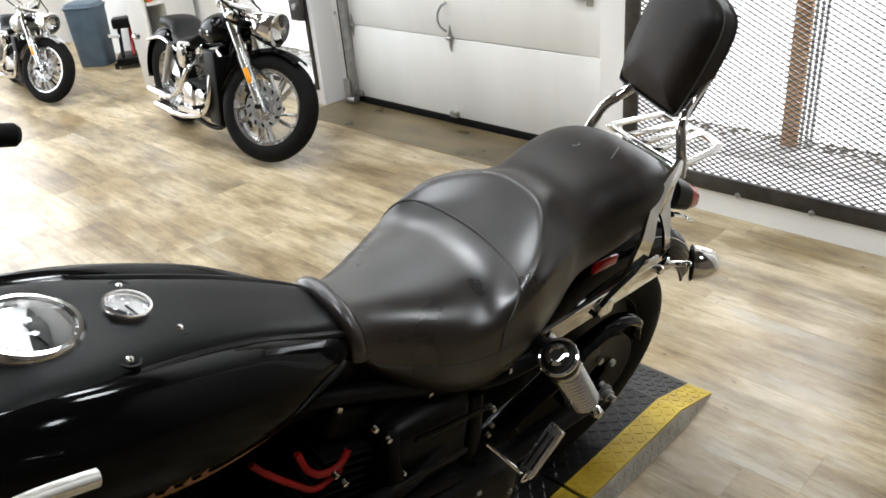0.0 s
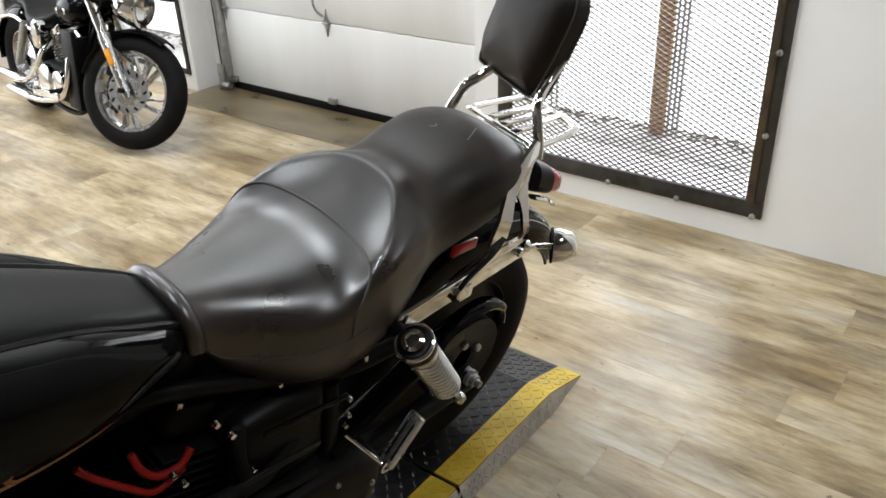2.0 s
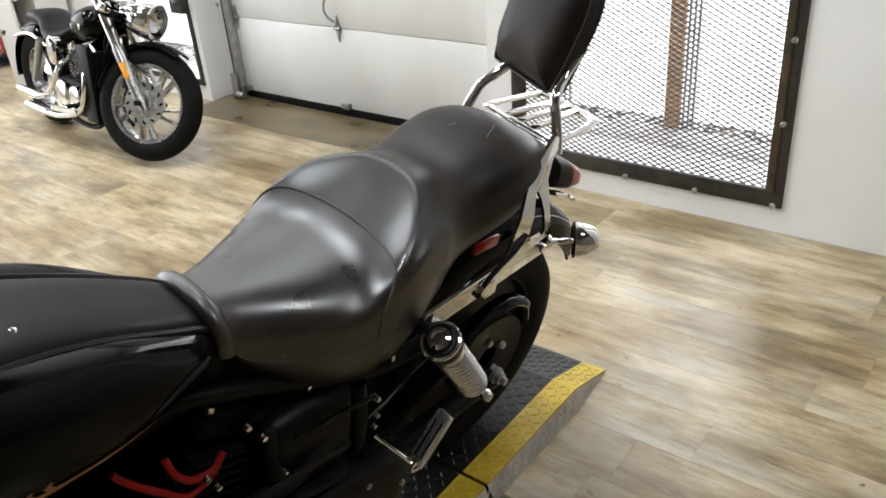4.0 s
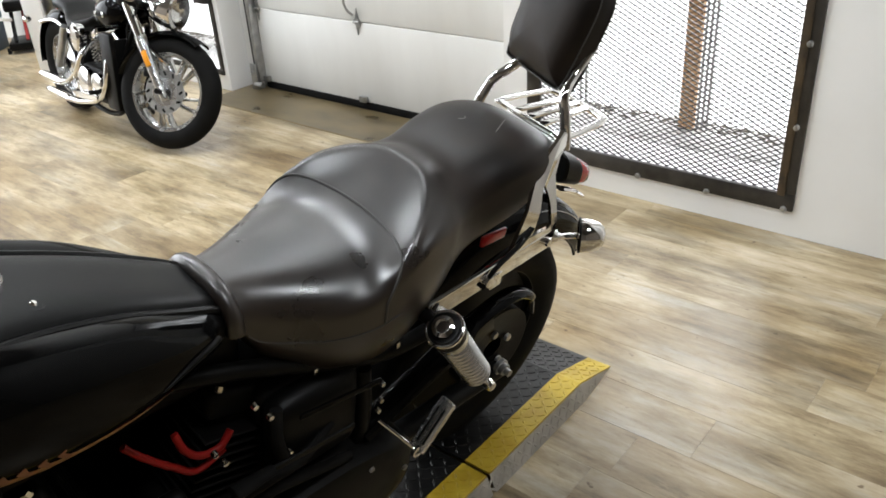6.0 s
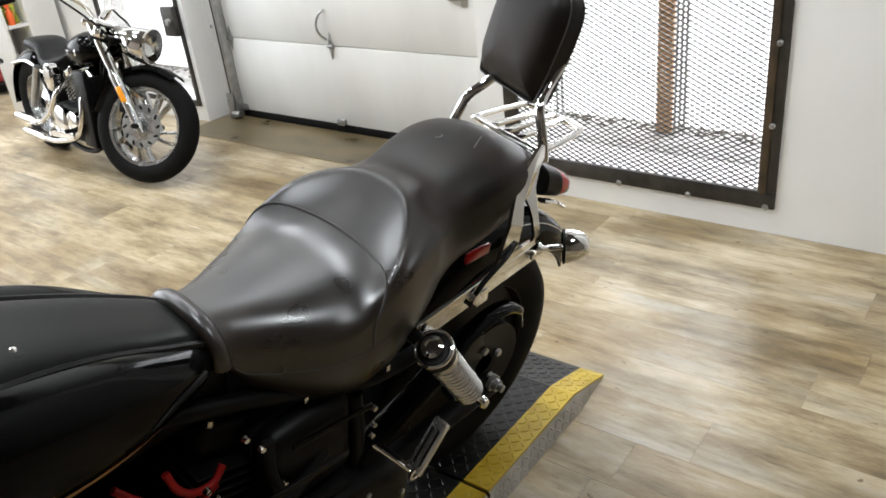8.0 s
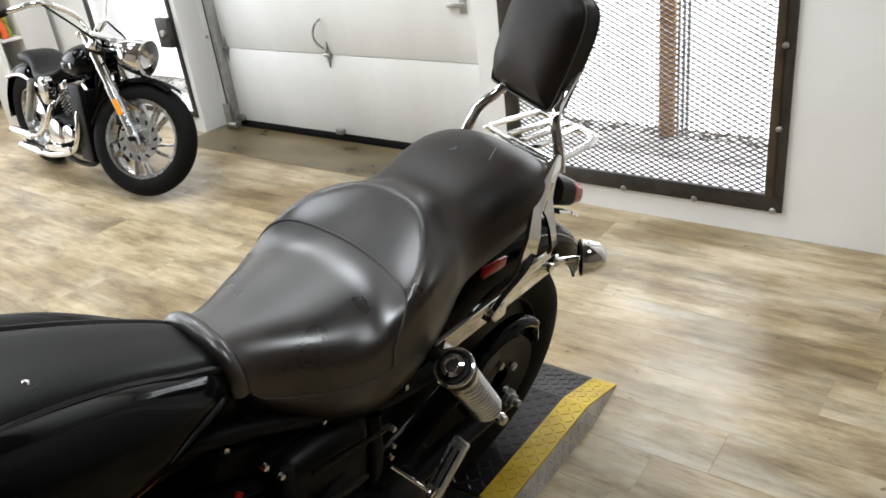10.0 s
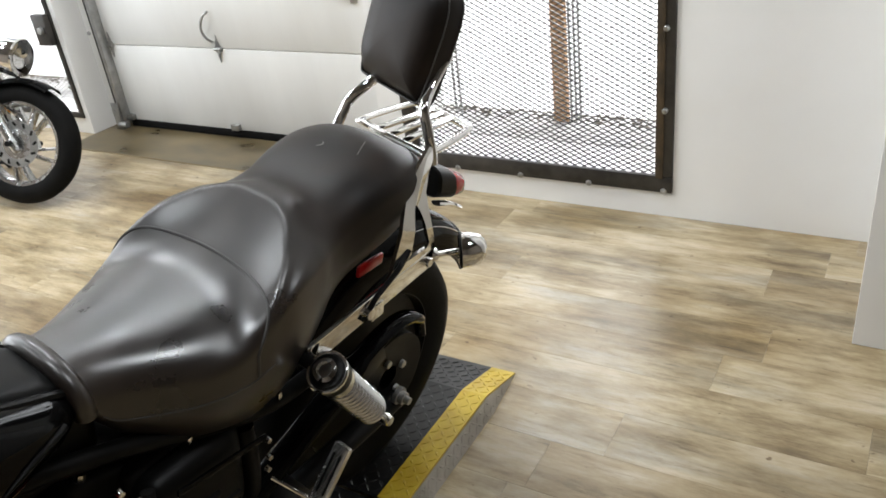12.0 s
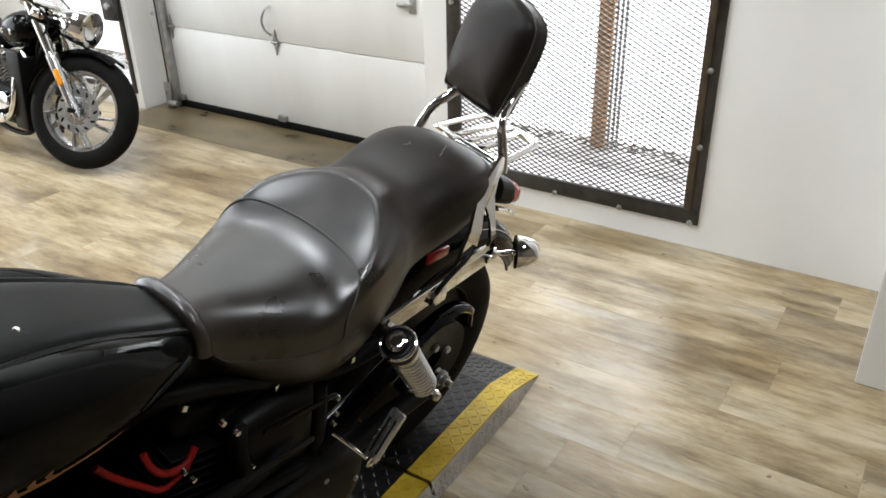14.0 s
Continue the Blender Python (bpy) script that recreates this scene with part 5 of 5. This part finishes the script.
        fr("mirror", lathe([(0, 0), (0.04, 0.01), (0.055, 0.03), (0.05, 0.036), (0, 0.036)], axis(mr + Vector((0.04, sd * 0.03, 0.13)), mr + Vector((-0.5, sd * 0.03, 0.16))), 24), CHROME, bar)
        fr("turn_signal", lathe([(0, 0), (0.022, 0.008), (0.032, 0.035), (0.03, 0.055), (0, 0.062)], axis(y0 + Vector((0.02, sd * 0.16, 0.03)), y0 + Vector((0.4, sd * 0.16, 0.03))), 20), CHROME)
        fr("cable", tube(spline([hb[2], y0 + Vector((0.10, sd * 0.16, 0.02)), y0 + Vector((0.02, sd * 0.09, -0.12)), A + d * 0.3 + Vector((-0.12, sd * 0.05, 0))], 6), 0.006, 8), RUBBER, bar)
    small = Matrix.Translation((L, 0, 0)) @ Matrix.Diagonal((0.81, 0.94, 0.87, 1)) @ Matrix.Translation((-L, 0, 0))

    def bd(name, b, material, parent=top, lab="", smooth=True):
        b.transform(small)
        return part(name, b, material, parent, lab, smooth)
    # tank, seat, body
    W = [(0.70, 0.05), (0.76, 0.10), (0.86, 0.14), (0.98, 0.155), (1.08, 0.145), (1.16, 0.11), (1.20, 0.05)]
    TP = [(0.70, 0.80), (0.76, 0.85), (0.86, 0.90), (0.98, 0.93), (1.08, 0.925), (1.16, 0.89), (1.20, 0.84)]
    BT = [(0.70, 0.76), (0.76, 0.71), (0.86, 0.69), (0.98, 0.69), (1.08, 0.71), (1.16, 0.75), (1.20, 0.79)]
    secs = []
    for i in range(26):
        x = 0.70 + 0.5 * i / 25
        ww, tt, bb = interp(x, W), interp(x, TP), interp(x, BT)
        secs.append([(x, ww * math.copysign(abs(math.cos(a)) ** 0.8, math.cos(a)), (tt + bb) / 2 + (tt - bb) / 2 * math.copysign(abs(math.sin(a)) ** 0.8, math.sin(a))) for a in (2 * math.pi * k / 32 for k in range(32))])
    tk = bd("fuel_tank", loft(secs), paint, top, "glossy teardrop fuel tank")
    bd("tank_badge", slab((0.86, -0.143, 0.80), (1.03, -0.152, 0.81), 0.035, 0.006), CHROME, tk)
    bd("filler_cap", lathe([(0.035, 0.92), (0.035, 0.94), (0.02, 0.948), (0, 0.95)], pose(0.99, 0, 0), 24), CHROME, tk)
    SW = [(-0.02, 0.05), (0.03, 0.10), (0.15, 0.12), (0.28, 0.12), (0.38, 0.15), (0.50, 0.16), (0.62, 0.12), (0.72, 0.07)]
    ST = [(-0.02, 0.80), (0.03, 0.83), (0.15, 0.84), (0.26, 0.825), (0.32, 0.79), (0.40, 0.745), (0.50, 0.73), (0.62, 0.75), (0.72, 0.79)]
    SB = [(-0.02, 0.775), (0.03, 0.76), (0.15, 0.745), (0.28, 0.71), (0.38, 0.66), (0.50, 0.64), (0.62, 0.67), (0.72, 0.75)]
    secs = []
    for i in range(34):
        x = -0.02 + 0.74 * i / 33
        ww, tt, bb = interp(x, SW), interp(x, ST), interp(x, SB)
        secs.append([(x, ww * math.copysign(abs(math.cos(a)) ** 0.6, math.cos(a)), (tt + bb) / 2 + (tt - bb) / 2 * math.copysign(abs(math.sin(a)) ** 0.7, math.sin(a))) for a in (2 * math.pi * k / 28 for k in range(28))])
    bd("seat", loft(secs), SATIN, top, "black stepped leather seat")
    # engine and pipes on the right side
    bd("engine_case", box((0.50, -0.17, 0.19), (1.02, 0.15, 0.44), 0.06, 4), BLOCK, top, "polished engine case")
    bd("clutch_cover", lathe([(0.13, 0), (0.13, 0.03), (0.10, 0.045), (0.0, 0.05)], axis((0.68, -0.17, 0.31), (0.68, -1, 0.31)), 36), CHROME, top)
    bd("timing_cover", lathe([(0.09, 0), (0.09, 0.03), (0.06, 0.04), (0.0, 0.045)], axis((0.88, -0.17, 0.33), (0.88, -1, 0.33)), 32), CHROME, top)
    for x, tilt in ((0.70, 24), (0.90, -24)):
        cm = pose(x, 0, 0.43, 0, -tilt, 0)
        cy = bd("cylinder", lathe([(0.06, 0), (0.06, 0.2)], cm, 24), BLOCK, top)
        for k in range(8):
            fb = box((-0.085, -0.09, 0.012 + 0.022 * k), (0.085, 0.09, 0.019 + 0.022 * k), 0.002, 1)
            fb.transform(cm)
            bd("fin", fb, ALLOY, cy)
        rb = box((-0.08, -0.08, 0.19), (0.08, 0.08, 0.26), 0.025, 3)
        rb.transform(cm)
        bd("rocker_cover", rb, CHROME, cy)
    bd("air_cleaner", loft([[(0.62 + 0.062 * math.cos(a) * k, y, 0.625 + 0.095 * math.sin(a) * k) for a in (2 * math.pi * j / 28 for j in range(28))] for y, k in ((-0.14, 0.9), (-0.19, 1.0), (-0.205, 0.85), (-0.21, 0.4))]), CHROME, top, "chrome oval side cover")
    bd("radiator", box((1.08, -0.15, 0.30), (1.13, 0.15, 0.66), 0.012, 2), SATIN, top, "black radiator")
    bd("radiator_shroud", box((0.98, -0.185, 0.20), (1.15, -0.152, 0.70), 0.01, 2), SATIN, top)
    for pts in ([(0.98, -0.10, 0.56), (1.04, -0.17, 0.52), (1.03, -0.20, 0.36), (0.90, -0.21, 0.25), (0.60, -0.22, 0.19), (0.40, -0.225, 0.187)],
                [(0.62, -0.10, 0.58), (0.66, -0.18, 0.52), (0.58, -0.205, 0.40), (0.44, -0.215, 0.315), (0.34, -0.22, 0.29), (0.24, -0.222, 0.288)]):
        bd("exhaust_pipe", tube(spline(pts, 7), 0.019, 14), CHROME, top, "chrome exhaust pipe")
    bd("muffler", tube([(0.46, -0.225, 0.185), (0.40, -0.228, 0.19), (0.12, -0.232, 0.20), (0.09, -0.232, 0.20)], [0.022, 0.029, 0.030, 0.024], 18), CHROME, top, "long chrome muffler")
    bd("muffler", tube([(0.34, -0.222, 0.285), (0.27, -0.226, 0.29), (0.02, -0.232, 0.30), (-0.01, -0.232, 0.30)], [0.022, 0.029, 0.030, 0.024], 18), CHROME, top, "long chrome muffler")
    bd("heat_shield", slab((0.94, -0.232, 0.27), (0.56, -0.24, 0.245), 0.045, 0.008), CHROME, top)
    rm = pose(L * 0.19, 0, 0.305, 90, 0, 0) @ Matrix.Diagonal((0.92, 0.92, 0.92, 1))
    rw = part("rear_wheel", lathe([(0.04, -0.05), (0.10, -0.02), (0.18, -0.02), (0.195, -0.07), (0.205, -0.07), (0.205, 0.07), (0.195, 0.07), (0.18, 0.02), (0.10, 0.02), (0.04, 0.05)], rm, 44), ALLOY, top)
    part("tyre", lathe([(0.2, -0.07), (0.23, -0.088), (0.28, -0.09), (0.315, -0.065), (0.33, 0), (0.315, 0.065), (0.28, 0.09), (0.23, 0.088), (0.2, 0.07)], rm, 56), RUBBER, rw)
    secs = [[((0.40 - 0.06 * abs(v) ** 3) * math.cos(a), 0.115 * v, 0.35 + (0.40 - 0.06 * abs(v) ** 3) * math.sin(a)) for v in (-1, -0.85, -0.6, -0.3, 0, 0.3, 0.6, 0.85, 1)] for a in (radians(40 + 6 * i) for i in range(25))]
    bd("rear_fender", loft(secs, closed=False, caps=False), paint, top)
    for sd in (1, -1):
        bd("fender_rail", tube(spline([(0.38, sd * 0.125, 0.62), (0.10, sd * 0.13, 0.68), (-0.18, sd * 0.125, 0.64)], 5), 0.014, 10), CHROME, top)
        bd("shock_absorber", tube([(0.30, sd * 0.14, 0.66), (0.10, sd * 0.145, 0.36)], 0.024, 14), STEEL, top)
        bd("frame_tube", tube(spline([(1.20, sd * 0.04, 0.74), (1.10, sd * 0.09, 0.50), (1.02, sd * 0.11, 0.17), (0.60, sd * 0.12, 0.15), (0.45, sd * 0.13, 0.30), (0.42, sd * 0.12, 0.62)], 6), 0.018, 10), SATIN, top)
        bd("turn_signal", lathe([(0, 0), (0.02, 0.008), (0.028, 0.04), (0, 0.05)], axis((-0.22, sd * 0.19, 0.66), (-0.6, sd * 0.19, 0.66)), 16), CHROME, top)
        bd("foot_peg", tube([(0.92, sd * 0.15, 0.30), (0.93, sd * 0.27, 0.31)], 0.015, 10), RUBBER, top)
    bd("side_stand", tube(spline([(0.75, 0.15, 0.16), (0.68, 0.22, 0.06), (0.62, 0.26, 0.012)], 4), 0.013, 8), SATIN, top)
    return top


def shrunk(m, at, k):
    return Matrix.Translation(at) @ Matrix.Diagonal((k, k, k, 1)) @ Matrix.Translation([-v for v in at]) @ m


cruiser(shrunk(pose(1.985, 5.893, 0.004, 0, 0, -94.5) @ pose(0, 0, 0, -6, 0, 0), (1.83, 4.39, 0.0), 0.95), 32, PAINT, PAINT, "black cruiser motorcycle with chrome engine parked on its side stand")
cruiser(shrunk(pose(1.76, 8.46, 0.004, 0, 0, -94.5) @ pose(0, 0, 0, -6, 0, 0), (1.63, 6.95, 0.0), 0.77), 32, SILVER, SILVER, "silver cruiser motorcycle with chrome fenders parked on its side stand")


# ---- shelf unit and things by the far wall ----
def shelf_unit():
    s = thing("shelf_unit", pose(2.27, 6.45, 0, 0, 0, -4), "narrow white laminate shelf unit with cleaning cloths and bottles", "shelf")
    part("end_panel", box((0, 0, 0.0), (0.022, 0.34, 1.9), 0.003), WHITE_LAM, s)
    part("end_panel", box((0.16, -0.02, 0.0), (0.382, 0.34, 1.9), 0.003), WHITE_LAM, s)
    part("back_panel", box((0.023, 0.32, 0.05), (0.159, 0.34, 1.9), 0.002), WHITE_LAM, s)
    for z in (0.28, 0.62, 0.96, 1.3, 1.64):
        part("shelf", box((0.023, -0.02, z), (0.159, 0.319, z + 0.022), 0.003), WHITE_LAM, s)
    return s


shelf_unit()


def cloth(m, seed, material, name, label, r=(0.042, 0.06, 0.06)):
    b = bmesh.new()
    bmesh.ops.create_icosphere(b, subdivisions=4, radius=1)
    for v in b.verts:
        k = 1 + 0.45 * noise.noise(v.co * 2.4 + Vector((seed, 0, 0))) + 0.2 * noise.noise(v.co * 6)
        v.co = Vector((v.co.x * r[0] * k, v.co.y * r[1] * k, max(v.co.z * k, -0.55) * r[2] + 0.55 * r[2]))
    ob = part(name, b, material, None, label)
    ob.matrix_world = m
    tagged(ob, label, "cloth")
    return ob


cloth(pose(2.362, 6.53, 0.643), 1.0, LIME, "cleaning_cloth", "crumpled lime green cleaning cloth on the shelf", (0.042, 0.07, 0.10))
cloth(pose(2.368, 6.66, 0.643), 4.0, LIME, "cleaning_cloth", "crumpled lime green cleaning cloth on the shelf")
sp = part("sponge", box((-0.05, -0.035, 0), (0.05, 0.035, 0.10), 0.015, 3), SPONGE)
sp.matrix_world = pose(2.362, 6.48, 0.3025) @ Matrix.Scale(0.9, 4)
tagged(sp, "yellow car wash sponge on the low shelf", "sponge")


def bottle(m, material, capmat, label, h=0.2, r=0.035):
    t = thing("spray_bottle", m, label, "bottle", "bottles on the shelf")
    part("body", lathe([(0, 0), (r, 0.002), (r, h * 0.62), (r * 0.45, h * 0.78), (r * 0.4, h * 0.84), (0, h * 0.84)], n=20), material, t)
    part("cap", box((-r * 0.9, -r * 0.4, h * 0.84), (r * 0.7, r * 0.4, h), 0.006), capmat, t)


bottle(pose(2.345, 6.52, 0.9825), SATIN, ORANGE, "dark spray bottle on the shelf")
bottle(pose(2.375, 6.62, 0.9825), WHITE_LAM, SATIN, "white spray bottle with a black trigger on the shelf", 0.17)
bottle(pose(2.335, 6.455, 0.6425) @ Matrix.Scale(0.7, 4), ORANGE, ORANGE, "small orange bottle on the shelf", 0.20, 0.032)


def waste_bin():
    t = thing("waste_bin", pose(2.40, 7.86, 0.002, 0, 0, 38) @ Matrix.Diagonal((0.72, 0.72, 0.76, 1)), "tall blue-grey plastic waste bin on the floor", "bin")
    secs = []
    for z, k in ((0, 0.86), (0.02, 0.88), (0.62, 1.0), (0.64, 1.02), (0.66, 1.02)):
        secs.append([(0.17 * k * math.copysign(abs(math.cos(a)) ** 0.35, math.cos(a)), 0.20 * k * math.copysign(abs(math.sin(a)) ** 0.35, math.sin(a)), z) for a in (2 * math.pi * j / 40 for j in range(40))])
    part("body", loft(secs), BIN, t)
    part("rim", tube([Vector(p) for p in secs[-1]], 0.012, 8, True), BIN, t)
    part("lid", loft([[(p[0] * k, p[1] * k, z) for p in secs[-1]] for z, k in ((0.661, 0.98), (0.70, 0.9), (0.72, 0.6))]), BIN, t)


waste_bin()


def floor_jack():
    t = thing("motorcycle_jack", pose(2.56, 7.55, 0.002, 0, 0, 60) @ Matrix.Scale(0.85, 4), "black and red workshop jack with a pale handle", "jack")
    part("frame", box((-0.2, -0.12, 0.03), (0.2, 0.12, 0.10), 0.015), SATIN, t)
    part("arm", slab((-0.15, 0.05, 0.10), (0.10, 0.05, 0.40), 0.05, 0.03), SATIN, t)
    part("arm", slab((-0.10, -0.05, 0.10), (0.14, -0.05, 0.36), 0.05, 0.03), WIRE_RED, t)
    part("head", box((-0.02, -0.1, 0.36), (0.16, 0.1, 0.46), 0.02), SATIN, t)
    part("handle", tube([(-0.05, 0.06, 0.30), (-0.33, 0.10, 0.36)], 0.018, 10), WHITE_LAM, t)
    for x, y in ((-0.16, 0.13), (0.16, 0.13), (-0.16, -0.13), (0.16, -0.13)):
        part("wheel", tube([(x, y - 0.015, 0.03), (x, y + 0.015, 0.03)], 0.03, 16), RUBBER, t)


floor_jack()


# ---- floor planks ----
def planks():
    wide, long = 0.178, 1.22
    b = box((0, 0, -0.006), (wide - 0.0004, long - 0.0004, 0), 0.0003, 1)
    full = finish(b, "plank", PLANK, False)
    rng = random.Random(4)
    made = {}
    cols = int((2.475 - ROOM[0]) / wide) + 1
    for c in range(cols + 1):
        x = 2.472 - wide * (c + 1) if c < cols else 2.472
        y = ROOM[1] - rng.random() * long
        while y < ROOM[2]:
            y0, y1 = max(y, ROOM[1]), min(y + long, ROOM[2])
            spans = [(y0, y1)]
            x0, w = x, wide - 0.0004
            if c == cols:      # the last row by the wall stops at the garage door's concrete
                w = WX - 0.001 - x
                spans = [(a, d) for a, d in ((y0, min(y1, DOOR_Y[0])), (max(y0, DOOR_Y[1]), y1)) if d - a > 0.01]
                w = w if y0 < 3 else WL - 0.001 - x
            if x0 < ROOM[0]:
                w, x0 = w - (ROOM[0] - x0), ROOM[0]
            for a, d in spans:
                ln = d - a - 0.0004
                key = (round(w, 4), round(ln, 4))
                if abs(w - wide + 0.0004) < 1e-4 and abs(ln - long + 0.0004) < 1e-4:
                    me = full
                else:
                    if key not in made:
                        made[key] = finish(box((0, 0, -0.006), (w, ln, 0), 0.0003, 1), "plank", PLANK, False)
                    me = made[key]
                ob = new("plank", me)
                ob.parent = floor
                ob.location = (x0, a, 0)
            y += long


planks()
